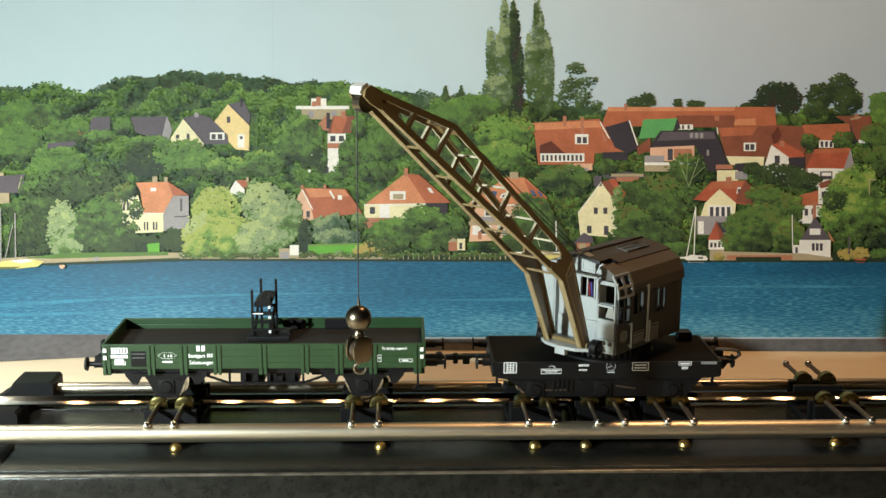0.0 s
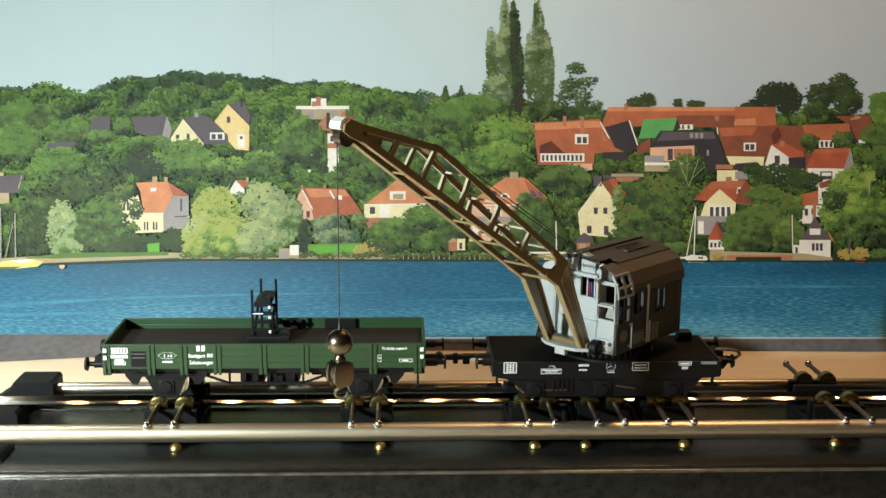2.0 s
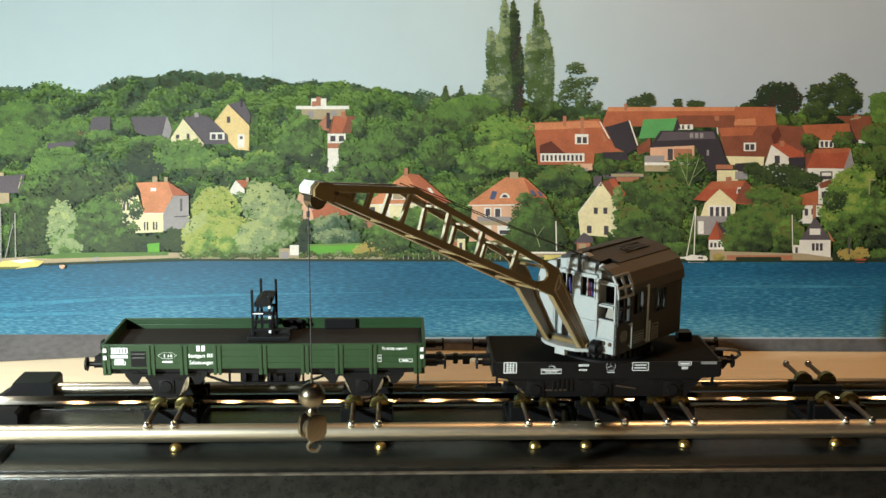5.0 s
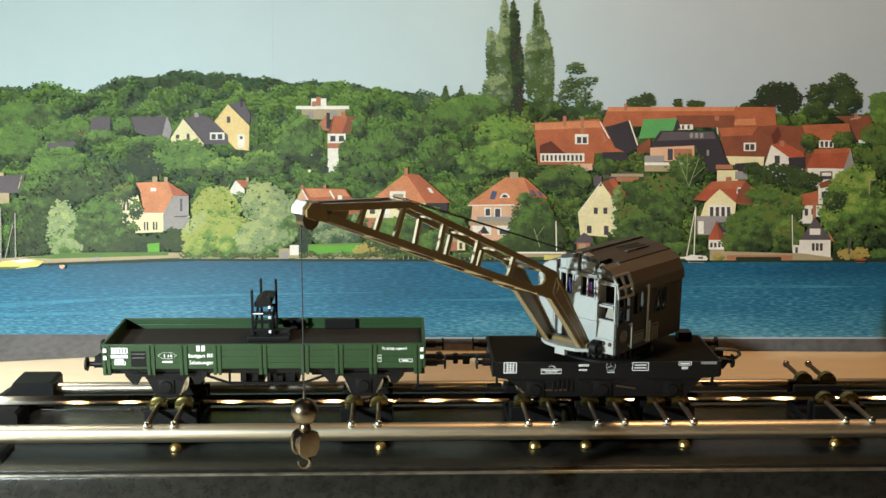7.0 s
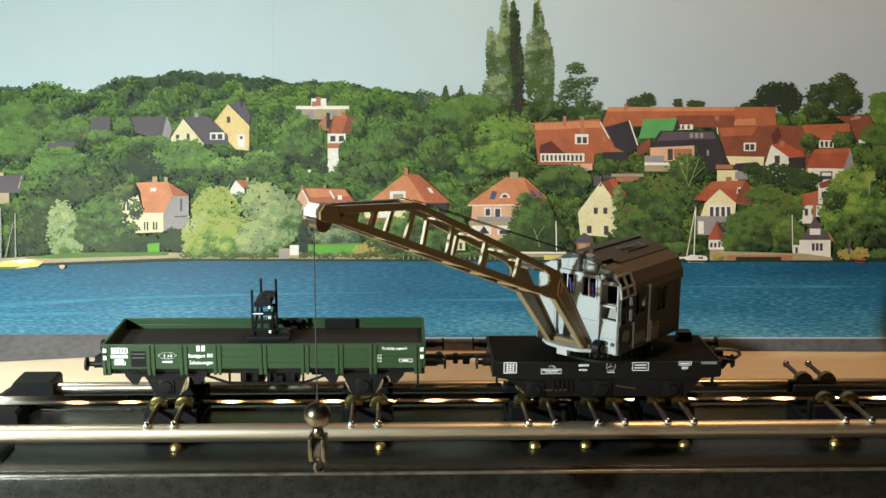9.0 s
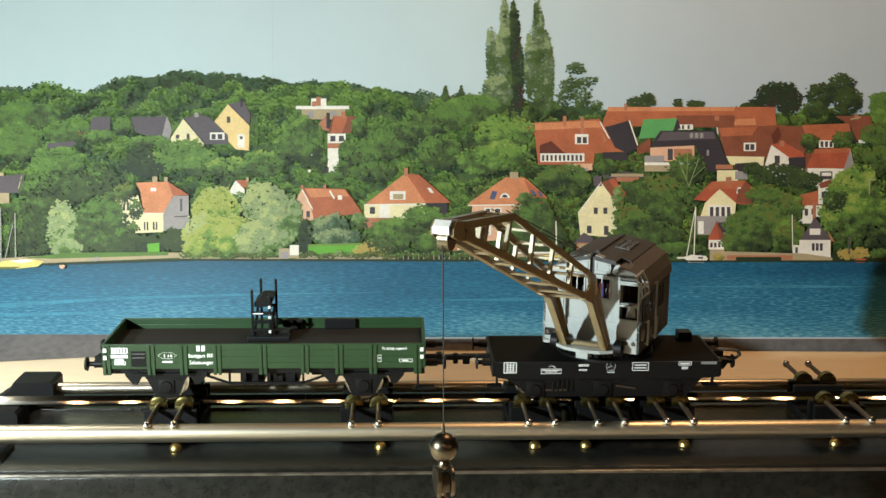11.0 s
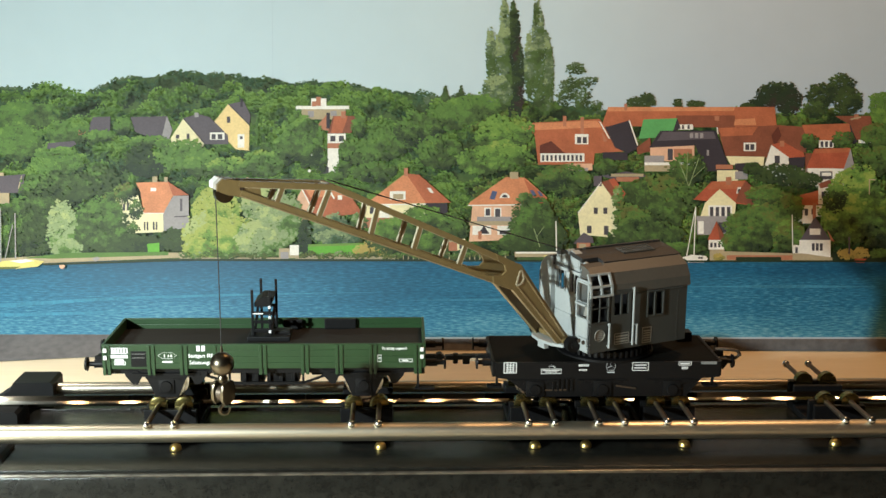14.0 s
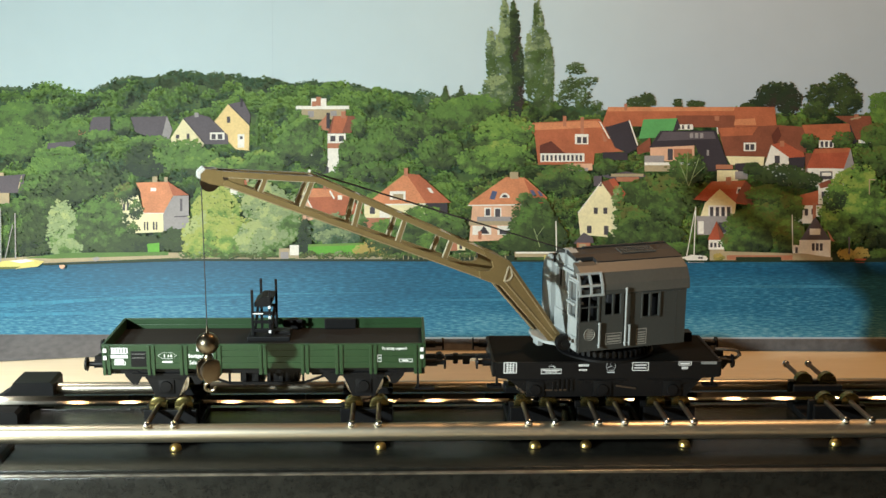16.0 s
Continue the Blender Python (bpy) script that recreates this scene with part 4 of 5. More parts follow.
def low_side_wagon():
    w = thing("low_sided_wagon", at(-44.1, 0, 0), "green low-sided model match wagon with black underframe", "railway wagon")
    X0, X1, Y = -52.0, 52.0, 15.1
    part("wagon_floor", shape(box, X0 + 0.6, X1 - 0.6, -Y + 0.7, Y - 0.7, 11.6, 16.9), FLOORBOARD, w, "dark planked wagon floor")
    for s in (-1, 1):
        side = part("side_board", shape(box, X0, X1, s * Y - 0.35, s * Y + 0.35, 12.2, 20.3, 0.1), GREEN, w, "green planked drop side")
        for k in range(4):
            part("plank", shape(box, X0, X1, s * Y - 0.5, s * Y + 0.5, 12.2 + k * 2.08, 14.18 + k * 2.08, 0.12), GREEN, side)
        for px in (-50.6, -36.4, -26.0, -15.2, -0.6, 13.0, 24.0, 35.0, 49.5):
            for o in (-0.75, 0.75):
                bm = bmesh.new()
                box(bm, px + o - 0.5, px + o + 0.5, s * (Y + 0.45) - 0.45, s * (Y + 0.45) + 0.45, 10.2, 20.1, 0.1)
                part("stanchion", bm, GREEN, w)
    for s in (-1, 1):
        bm = bmesh.new()
        box(bm, s * 51.6 - 0.45, s * 51.6 + 0.45, -Y, Y, 12.2, 20.45, 0.12)
        part("end_board", bm, GREEN, w, "green end board")
        bm = bmesh.new()
        box(bm, s * 51.2 - 0.6, s * 51.2 + 0.6, -14, 14, 9.6, 12.4, 0.15)
        part("buffer_beam", bm, BLACK, w)
        for y in (-10.1, 10.1):
            buffer(w, s * 51.6, y, s)
    for s in (-1, 1):
        bm = bmesh.new()
        box(bm, -50.5, 50.5, s * 12 - 0.6, s * 12 + 0.6, 9.6, 11.8, 0.1)
        part("sole_bar", bm, BLACK, w)
    for ax in (-32.4, 31.8):
        for s in (-1, 1):
            y = s * 12.4
            bm = bmesh.new()
            prism(bm, [(ax - 7.5, 10), (ax + 7.5, 10), (ax + 5.5, 6.2), (ax + 3.6, 1.6), (ax - 3.6, 1.6), (ax - 5.5, 6.2)], "y", y - 0.5, y + 0.5)
            g = part("axle_guard", bm, BLACK, w, "black axle guard plate")
            bm = bmesh.new()
            rod(bm, (ax, y, 5.5), (ax, y + s * 1.6, 5.5), 2.0, 1.7, n=18)
            box(bm, ax - 2.6, ax + 2.6, min(y, y + s * 1.0), max(y, y + s * 1.0), 2.8, 8.2, 0.3)
            part("axle_box", bm, BLACK, g, "", True)
            bm = bmesh.new()
            for k in range(4):
                L = 11 - k * 2.2
                box(bm, ax - L, ax + L, y + s * 0.5 - 0.6, y + s * 0.5 + 0.6, 9.4 - k * 0.6, 9.9 - k * 0.6)
            part("leaf_spring", bm, BLACK, g)
            wheel(w, ax, s)
            for e in (-1, 1):
                bm = bmesh.new()
                prism(bm, [(ax + e * 13.4, 10.6), (ax + e * 9.0, 10.6), (ax + e * 8.0, 8.6), (ax + e * 9.2, 6.0), (ax + e * 10.8, 6.0), (ax + e * 13.2, 9.0)], "y", y - 0.6, y + 1.0)
                part("spring_shackle", bm, BLACK, w)
        part("axle", shape(rod, (ax, -12, 5.5), (ax, 12, 5.5), 1.1), BLACK, w)
    # truss rods, brake gear and steps below the floor
    for s in (-1, 1):
        bm = bmesh.new()
        beam(bm, (-22, s * 12, 9.6), (-12, s * 12, 6.0), 0.7, 0.7)
        beam(bm, (-12, s * 12, 6.0), (12, s * 12, 6.0), 0.7, 0.9)
        beam(bm, (12, s * 12, 6.0), (22, s * 12, 9.6), 0.7, 0.7)
        beam(bm, (-12, s * 12, 6.0), (-12, s * 12, 10), 0.7, 0.7, (1, 0, 0))
        beam(bm, (12, s * 12, 6.0), (12, s * 12, 10), 0.7, 0.7, (1, 0, 0))
        part("truss_rod", bm, BLACK, w)
        bm = bmesh.new()
        beam(bm, (49.6, s * 13.6, 10), (49.6, s * 13.6, 5.0), 1.1, 0.7, (1, 0, 0))
        box(bm, 48.6, 55.0, s * 13.6 - 1.4, s * 13.6 + 1.4, 4.4, 5.0, 0.1)
        part("step", bm, BLACK, w)
    bm = bmesh.new()
    rod(bm, (-9, 3, 7.6), (3, 3, 7.6), 2.4, n=18)
    rod(bm, (3, 3, 7.6), (7, 3, 7.6), 1.2)
    part("brake_cylinder", bm, BLACK, w, "", True)
    bm = bmesh.new()
    beam(bm, (-27, 0, 6.4), (27, 0, 6.4), 1.6, 1.2)
    box(bm, -24, -20, -4, 4, 5.6, 8.6, 0.3)
    box(bm, 14, 19, -3, 5, 5.6, 8.6, 0.3)
    box(bm, -9, -1, -9, 8, 5.2, 9.8, 0.3)
    box(bm, 1, 10.5, -10, 6, 5.4, 9.8, 0.3)
    for k in range(5):
        box(bm, -8 + 4 * k, -6.8 + 4 * k, -11, -9, 4.8, 9.8, 0.1)
    part("brake_rigging", bm, BLACK, w)
    for s in (-1, 1):
        bm = bmesh.new()
        beam(bm, (s * 52, 0, 11.0), (s * 58.5, 0, 11.0), 1.6, 1.4)
        rod(bm, (s * 57, -1.6, 11.0), (s * 57, 1.6, 11.0), 1.3)
        part("coupling_hook", bm, BLACK, w)
    # jib rest on the wagon floor
    rest = part("jib_rest", shape(box, -7.4, 6.8, -1.6, 8.6, 16.9, 18.6, 0.3), BLACK, w, "black jib support frame with tall stakes")
    for x, y, h in ((-5.6, 0, 34.4), (0.1, 0, 34.2), (-3.8, 10, 35.8), (1.3, 10, 35.6)):
        part("stake", shape(box, x - 0.42, x + 0.42, y - 0.42, y + 0.42, 16.9, h, 0.1), BLACK, rest)
    bm = bmesh.new()
    prism(bm, [(-5.0, 28.4), (0.6, 28.8), (1.4, 31.6), (-2.6, 31.8), (-5.0, 29.8)], "y", 0.4, 9.6)
    part("saddle", bm, BLACK, rest)
    for z in (20.4, 23.4, 26.4):
        for y in (0.0, 10.0):
            part("rung", shape(box, -5.4, 1.2, y - 0.35, y + 0.35, z - 0.5, z + 0.5, 0.1), BLACK, rest)
    for x in (-5.0, 0.6):
        bm = bmesh.new()
        beam(bm, (x, 0, 19), (x, 10, 26), 0.8, 0.8)
        part("brace", bm, BLACK, rest)
    for z in (19.6, 24.6, 28.0):
        part("white_mark", shape(box, -0.3, 0.5, -0.55, -0.42, z, z + 0.9), WHITE, rest)
    part("white_mark", shape(box, -5.4, -2.0, -0.45, -0.36, 26.1, 26.5), WHITE, rest)
    for x0, x1, y0, y1, z1 in ((3.2, 9.8, 13.0, 14.4, 20.2), (17.4, 28.4, 13.2, 14.5, 20.4), (1.5, 6.6, 2, 7, 19.4)):
        part("tool_box", shape(box, x0, x1, y0, y1, 16.9, z1, 0.3), BLACK, w, "black box on the wagon floor")
    # lettering on the front side board
    f = -15.64
    letters("Stuttgart", -21.8, f, 16.0, 1.75, w, width=5.4)
    letters("Schutzwagen", -20.4, f, 13.75, 1.75, w, width=7.4)
    letters("Vorsichtig rangieren!", 41.9, f, 18.4, 1.3, w, width=8.0)
    bars([(-18.4 + 0.62 * k, -18.0 + 0.62 * k, 16.05, 17.3) for k in range(4)], f, w)
    bars([(-21.8, -20.7, 18.1, 20.0), (-20.2, -19.1, 18.1, 20.0)], f, w)
    bars([(-48.8 + 0.9 * k, -48.2 + 0.9 * k, 17.6, 19.2) for k in range(6)] + outline(-49.0, -44.0, 17.4, 19.4, 0.18) + [(-49.3, -43.8, 15.9, 17.0), (-48.0, -45.2, 14.9, 15.6)] + outline(-48.2, -44.6, 13.6, 14.8, 0.2) + [(-47.8, -45.0, 13.95, 14.45)], f, w)
    bars([(-32.2, -31.9, 16.0, 17.2), (-31.0, -30.6, 16.2, 17.0), (-30.2, -29.6, 16.2, 17.0), (-32.8, -29.6, 14.3, 14.9)], f, w)
    bm = bmesh.new()
    rh = [(-34.2, 16.7), (-32.8, 17.7), (-29.6, 17.7), (-28.2, 16.7), (-29.6, 15.7), (-32.8, 15.7)]
    for a, b in zip(rh, rh[1:] + rh[:1]):
        beam(bm, (a[0], f, a[1]), (b[0], f, b[1]), 0.06, 0.22, (0, 1, 0.001))
    part("lettering", bm, WHITE, w)
    bars(outline(43.4, 47.8, 14.2, 15.3, 0.16) + [(44.4, 46.4, 14.5, 15.0)] + outline(36.4, 37.7, 15.6, 16.7, 0.15) + outline(36.4, 37.7, 14.3, 15.4, 0.15), f, w)
    bars([(-42.8, -37.9, 12.9, 18.2)], f + 0.03, w, "chalk_panel", BLACK)
    bars([(-42.4, -38.3, 17.2, 17.35), (-42.4, -38.3, 15.9, 16.05)], f - 0.02, w, "panel_line", PANELGREY)
    for x in (-51.4, 50.3):
        for z in (15.6, 18.0):
            part("white_mark", shape(box, x, x + 1.1, -16.6, -16.05, z, z + 1.3, 0.1), WHITE, w, "white corner mark")
    return w


def crane_wagon():
    w = thing("crane_wagon", at(69.2, 0, 0), "black three-axle model crane wagon with grey slewing cab", "crane wagon")
    X0, X1, Y = -38.8, 35.9, 14.6
    part("deck", shape(box, X0, X1, -Y + 0.4, Y - 0.4, 12.4, 13.7, 0.2), DECK, w, "dark flat deck")
    for s in (-1, 1):
        bm = bmesh.new()
        prism(bm, [(X0 + 0.6, 13.6), (X1, 13.6), (X1, 8.4), (X1 - 6, 8.0), (X1 - 11, 1.8), (X0 + 12, 1.8), (X0 + 5, 7.6), (X0 + 0.6, 8.6)], "y", s * Y - 0.5, s * Y + 0.5)
        part("side_frame", bm, BLACK, w, "black frame plate with white lettering")
        for ax in (-25.2, -3.0, 20.1):
            y = s * (Y + 0.4)
            bm = bmesh.new()
            rod(bm, (ax, y, 4.4), (ax, y + s * 1.4, 4.4), 2.1, 1.7, n=18)
            box(bm, ax - 3, ax + 3, min(y, y + s * 0.8), max(y, y + s * 0.8), 2.0, 7.4, 0.3)
            part("axle_box", bm, BLACK, w, "", True)
            wheel(w, ax, s)
            bm = bmesh.new()
            for k in range(3):
                L = 8 - k * 2
                box(bm, ax - L, ax + L, y - 0.5, y + 0.5, 7.2 - k * 0.55, 7.7 - k * 0.55)
            part("leaf_spring", bm, BLACK, w)
    # white lettering, badges and steps
    f = -15.12

    def sx(x):
        return (x - 875) * 0.1866 - 38.7

    def sz(y):
        return 13.9 - (y - 640) * 0.19

    def strip(x0, x1, y0, y1):
        return (sx(x0), sx(x1), sz(y1), sz(y0))
    bars(outline(sx(891), sx(914), sz(661), sz(641), 0.3) + [strip(895, 910, 645 + 4 * k, 647 + 4 * k) for k in range(4)] + [strip(897 + 5 * k, 899 + 5 * k, 643, 659) for k in range(3)], f, w)
    bars(outline(sx(957), sx(993), sz(662), sz(653), 0.18) + [strip(960, 990, 655, 656.5), strip(964, 986, 658, 659.5)], f, w)
    bm = bmesh.new()
    for k in range(7):
        a = math.pi * k / 6
        c = Vector((sx(976), f, sz(653)))
        d = Vector((math.cos(a), 0, math.sin(a)))
        beam(bm, c + d * 0.7, c + d * 1.5, 0.06, 0.36, (0, 1, 0.001))
    part("lettering", bm, WHITE, w)
    bars([strip(1023 + 3.2 * k, 1025.2 + 3.2 * k, 645, 649) for k in range(6)] + [strip(1024 + 3 * k, 1026 + 3 * k, 654, 657) for k in range(5)], f, w)
    bm = bmesh.new()
    c = Vector((sx(1080), f, sz(649)))
    for k in range(24):
        a, b = k * math.tau / 24, (k + 1) * math.tau / 24
        beam(bm, c + Vector((1.5 * math.cos(a), 0, 1.5 * math.sin(a))), c + Vector((1.5 * math.cos(b), 0, 1.5 * math.sin(b))), 0.06, 0.28, (0, 1, 0.001))
    for a in (90, 210, 330):
        beam(bm, c, c + Vector((1.5 * math.cos(radians(a)), 0, 1.5 * math.sin(radians(a)))), 0.06, 0.3, (0, 1, 0.001))
    part("round_badge", bm, WHITE, w, "white ring badge")
    bars([strip(1074, 1087, 659, 660.5)] + outline(sx(1118), sx(1147), sz(657), sz(642), 0.2) + [strip(1122, 1143, 646, 648), strip(1122, 1143, 651, 653)], f, w)
    bars(outline(sx(1200), sx(1223), sz(648), sz(641), 0.18) + [strip(1203, 1220, 643.5, 646)] + [strip(1206 + 3 * k, 1208 + 3 * k, 650, 655) for k in range(4)], f, w)
    bars([strip(1240, 1268, 641, 646)], f, w, "lettering", PANELGREY)
    for s in (-1, 1):
        for x in (X0 + 1.0, X1 - 2.0):
            bm = bmesh.new()
            beam(bm, (x, s * 13.4, 9), (x, s * 13.4, 5.4), 1.0, 0.7, (1, 0, 0))
            box(bm, x - 3.2, x + 1.6, s * 13.4 - 1.8, s * 13.4 + 1.8, 4.9, 5.5, 0.1)
            part("step", bm, BLACK, w, "small black step")
    for k in range(5):
        for s in (-1, 1):
            part("radiator_rib", shape(box, -19.5 + k * 1.5, -18.9 + k * 1.5, s * 15.35 - 0.3, s * 15.35 + 0.3, 4.0, 8.0), BLACK, w)
    for s in (-1, 1):
        bm = bmesh.new()
        beam(bm, (8, s * 15.3, 4.6), (1.5, s * 15.3, 5.6), 0.4, 0.5)
        beam(bm, (-15, s * 15.3, 4.2), (-22, s * 15.3, 4.2), 0.4, 0.5)
        part("brake_rod", bm, STEELDARK, w, "thin worn brake rod")
    part("tool_box", shape(box, 27.2, 31.9, 7.2, 12.0, 13.7, 16.9, 0.2), BLACK, w, "small black box on the deck")
    part("slew_base", shape(lathe, [(16.4, 13.6), (16.4, 14.4), (15.0, 14.9)], (0, 0, 0), 40), BLACK, w, "round black slewing base", True)
    # couplings: a drawbar to the next wagon, a hook and loop at the free end
    bm = bmesh.new()
    beam(bm, (X0, 0, 11.0), (X0 - 15.6, 0, 10.7), 2.0, 1.5)
    rod(bm, (X0 - 12, 0, 8.6), (X0 - 12, 0, 12), 0.9, n=12)
    box(bm, X0 - 9.5, X0 - 7.2, -1.6, 1.6, 8.6, 11.6, 0.2)
    part("drawbar", bm, BLACK, w)
    bm = bmesh.new()
    beam(bm, (X0 + 1, -2.4, 10.6), (X0 - 7, -2.4, 10.9), 0.4, 0.5)
    beam(bm, (X0 + 1, -2.4, 9.6), (X0 - 7, -1.6, 10.1), 0.4, 0.4)
    part("coupling_wire", bm, CHROME, w, "bright coupling wire")
    bm = bmesh.new()
    loop = [Vector((X1 + 2.5, 0, 13.2)), Vector((X1 + 6, -1.5, 13.6)), Vector((X1 + 9.4, -2, 13.2)), Vector((X1 + 10.4, -2, 11.8)), Vector((X1 + 9.0, -2, 10.6)), Vector((X1 + 5.5, -1.5, 10.8))]
    for a, b in zip(loop, loop[1:]):
        rod(bm, a, b, 0.55, n=10)
        ball(bm, b, 0.55, 8)
    part("coupling_loop", bm, STEELDARK, w, "dark bent coupling loop", True)
    bm = bmesh.new()
    beam(bm, (X1, 0, 11.6), (X1 + 5, 0, 11.8), 1.8, 2.0)
    prism(bm, [(X1 + 3.5, 11), (X1 + 6, 11.4), (X1 + 5.8, 8.2), (X1 + 4.6, 6.6), (X1 + 4.2, 8.6)], "y", -2.6, -1.2)
    part("coupling_hook", bm, BLACK, w)
    for s in (-1, 1):
        ex = X1 if s > 0 else X0
        part("buffer_beam", shape(box, ex - 0.6, ex + 0.6, -Y, Y, 8.6, 13.7, 0.15), BLACK, w)
        for y in (-10.1, 10.1):
            buffer(w, ex, y, s * 0.78)
    return w


WAGON = low_side_wagon()
CRANE = crane_wagon()

# ---- crane superstructure: x runs towards the jib, y to the crane's left ----
def wall(bm, a0, a1, z0, z1, holes, put):
    """A rectangular wall a0..a1 by z0..z1 with rectangular holes; put(a_lo, a_hi, z_lo, z_hi) adds one solid piece."""
    ca = sorted({a0, a1, *(h[0] for h in holes), *(h[1] for h in holes)})
    cz = sorted({z0, z1, *(h[2] for h in holes), *(h[3] for h in holes)})
    for p, q in zip(ca, ca[1:]):
        for r, s in zip(cz, cz[1:]):
            if not any(h[0] <= p and q <= h[1] and h[2] <= r and s <= h[3] for h in holes):
                put(bm, p, q, r, s)
    bmesh.ops.remove_doubles(bm, verts=bm.verts[:], dist=0.001)
    inside = [f for f in bm.faces if all(len(e.link_faces) > 2 for e in f.edges)]
    bmesh.ops.delete(bm, geom=inside, context="FACES_ONLY")


def window_frame(parent, axis, level, out, a0, a1, z0, z1, bars_at=(), cross=(), w=0.55, name="window_frame"):
    """A raised frame round an opening, with uprights and crossbars."""
    bm = bmesh.new()
    def piece(p, q, r, s):
        lo, hi = sorted((level, level + out))
        box(bm, *((p, q, lo, hi) if axis == "y" else (lo, hi, p, q)), r, s, 0.08)
    piece(a0 - w, a0, z0 - w, z1 + w)
    piece(a1, a1 + w, z0 - w, z1 + w)
    piece(a0, a1, z0 - w, z0)
    piece(a0, a1, z1, z1 + w)
    for b in bars_at:
        piece(b - w * 0.4, b + w * 0.4, z0, z1)
    for c in cross:
        piece(a0, a1, c - w * 0.4, c + w * 0.4)
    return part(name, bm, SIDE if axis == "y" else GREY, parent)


# half profile of the roof: distance from the middle, height
RIM = [(16.8, 37.6), (16.4, 40.6), (14.6, 44.2), (10.2, 46.7)]
BAY = 14.6  # the middle of the front stands back to here


def crane_cab(w):
    cab = part("cab", shape(box, -20.2, 17.6, -15.8, 15.8, 18.6, 19.6), GREY, w, "light grey plastic crane cab")
    # side walls
    for s in (1, -1):
        lo, hi = sorted((s * 16.5, s * 16.8))
        holes = [(-7.2, -4.8, 29.0, 36.6), (-10.7, -7.9, 29.0, 36.6), (3.2, 8.8, 30.6, 37.4), (11.2, 17.4, 28.9, 37.4)]
        bm = bmesh.new()
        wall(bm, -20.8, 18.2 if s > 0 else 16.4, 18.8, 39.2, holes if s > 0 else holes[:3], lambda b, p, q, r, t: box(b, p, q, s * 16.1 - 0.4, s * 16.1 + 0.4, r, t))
        part("side_wall", bm, SIDE, cab, "grey side wall with its shade painted in")
        window_frame(cab, "y", s * 16.5, s * 0.45, -7.2, -4.8, 29.0, 36.6)
        window_frame(cab, "y", s * 16.5, s * 0.45, -10.7, -7.9, 29.0, 36.6)
        if s > 0:
            window_frame(cab, "y", 16.5, 0.45, 11.2, 17.4, 28.9, 37.4, (14.4,), (33.6,))
        bm = bmesh.new()
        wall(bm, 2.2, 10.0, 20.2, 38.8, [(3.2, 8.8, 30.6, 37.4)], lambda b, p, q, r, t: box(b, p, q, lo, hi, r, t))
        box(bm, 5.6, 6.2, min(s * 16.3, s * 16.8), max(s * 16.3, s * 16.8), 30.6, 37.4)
        part("door", bm, SIDE, cab, "grey cab door with a tall window, shade painted in")
        for hx, top in ((1.6, 39.4), (0.1, 27.0), (10.9, 28.4)):
            bm = bmesh.new()
            rod(bm, (hx, s * 17.5, 20.0), (hx, s * 17.5, top), 0.36, n=8)
            for hz in (20.6, top - 0.6):
                rod(bm, (hx, s * 16.4, hz), (hx, s * 17.5, hz), 0.25, n=6)
            part("handrail", bm, GREY, cab, "thin grey grab rail", True)
        bm = bmesh.new()
        for k in range(21):
            ball(bm, (0.6 - k * 0.95, s * 16.7, 37.1), 0.26, 6)
        for k in range(16):
            ball(bm, (-17.0, s * 16.55, 20 + k * 1.05), 0.18, 6)
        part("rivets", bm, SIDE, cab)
        # lettered plates
        plates = outline(-6.7, -2.9, 19.6, 25.0, 0.3) + [(-6.1, -3.5, 20.3 + 0.8 * k, 20.7 + 0.8 * k) for k in range(5)]
        plates += outline(2.6, 8.4, 20.7, 24.4, 0.22) + [(3.1, 7.8, 21.3 + 0.9 * k, 21.8 + 0.9 * k) for k in range(3)]
        bm = bmesh.new()
        for x0, x1, z0, z1 in plates:
            a, b = sorted((s * 16.82, s * 16.9)) if x0 > 1.7 else sorted((s * 16.5, s * 16.6))
            box(bm, x0, x1, a, b, z0, z1)
        part("lettering", bm, PRINTGREY, cab, "pale printed plates")
        bm = bmesh.new()
        for k in range(20):
            a, b = k * math.tau / 20, (k + 1) * math.tau / 20
            beam(bm, (14.0 + 1.9 * math.cos(a), s * 16.55, 24.4 + 1.9 * math.sin(a)), (14.0 + 1.9 * math.cos(b), s * 16.55, 24.4 + 1.9 * math.sin(b)), 0.12, 0.5, (0, 1, 0))
        for k in range(5):
            half = (1.0, 1.45, 1.55, 1.45, 1.0)[k]
            box(bm, 14.0 - half, 14.0 + half, min(s * 16.5, s * 16.6), max(s * 16.5, s * 16.6), 23.0 + 0.62 * k, 23.4 + 0.62 * k)
        part("round_badge", bm, PRINTGREY, cab, "pale round maker's badge")
    # front: a recessed middle bay between two bays that stand forward
    bm = bmesh.new()
    wall(bm, -9.0, 9.0, 19.6, 43.0, [(-8.0, -3.4, 35.2, 41.6), (0.0, 5.2, 35.2, 41.6)], lambda b, p, q, r, t: box(b, BAY - 0.6, BAY, p, q, r, t))
    part("front_wall", bm, GREY, cab, "pale grey front wall")
    window_frame(cab, "x", BAY, 0.45, -8.0, -3.4, 35.2, 41.6, (-5.7,))
    window_frame(cab, "x", BAY, 0.45, 0.0, 5.2, 35.2, 41.6, (2.6,))
    part("front_plinth", shape(box, BAY, BAY + 0.5, -8.9, 8.9, 19.6, 27.6, 0.2), GREY, cab)
    part("window_ledge", shape(box, BAY, BAY + 1.0, -8.6, 6.8, 41.9, 43.0, 0.25), GREY, cab)
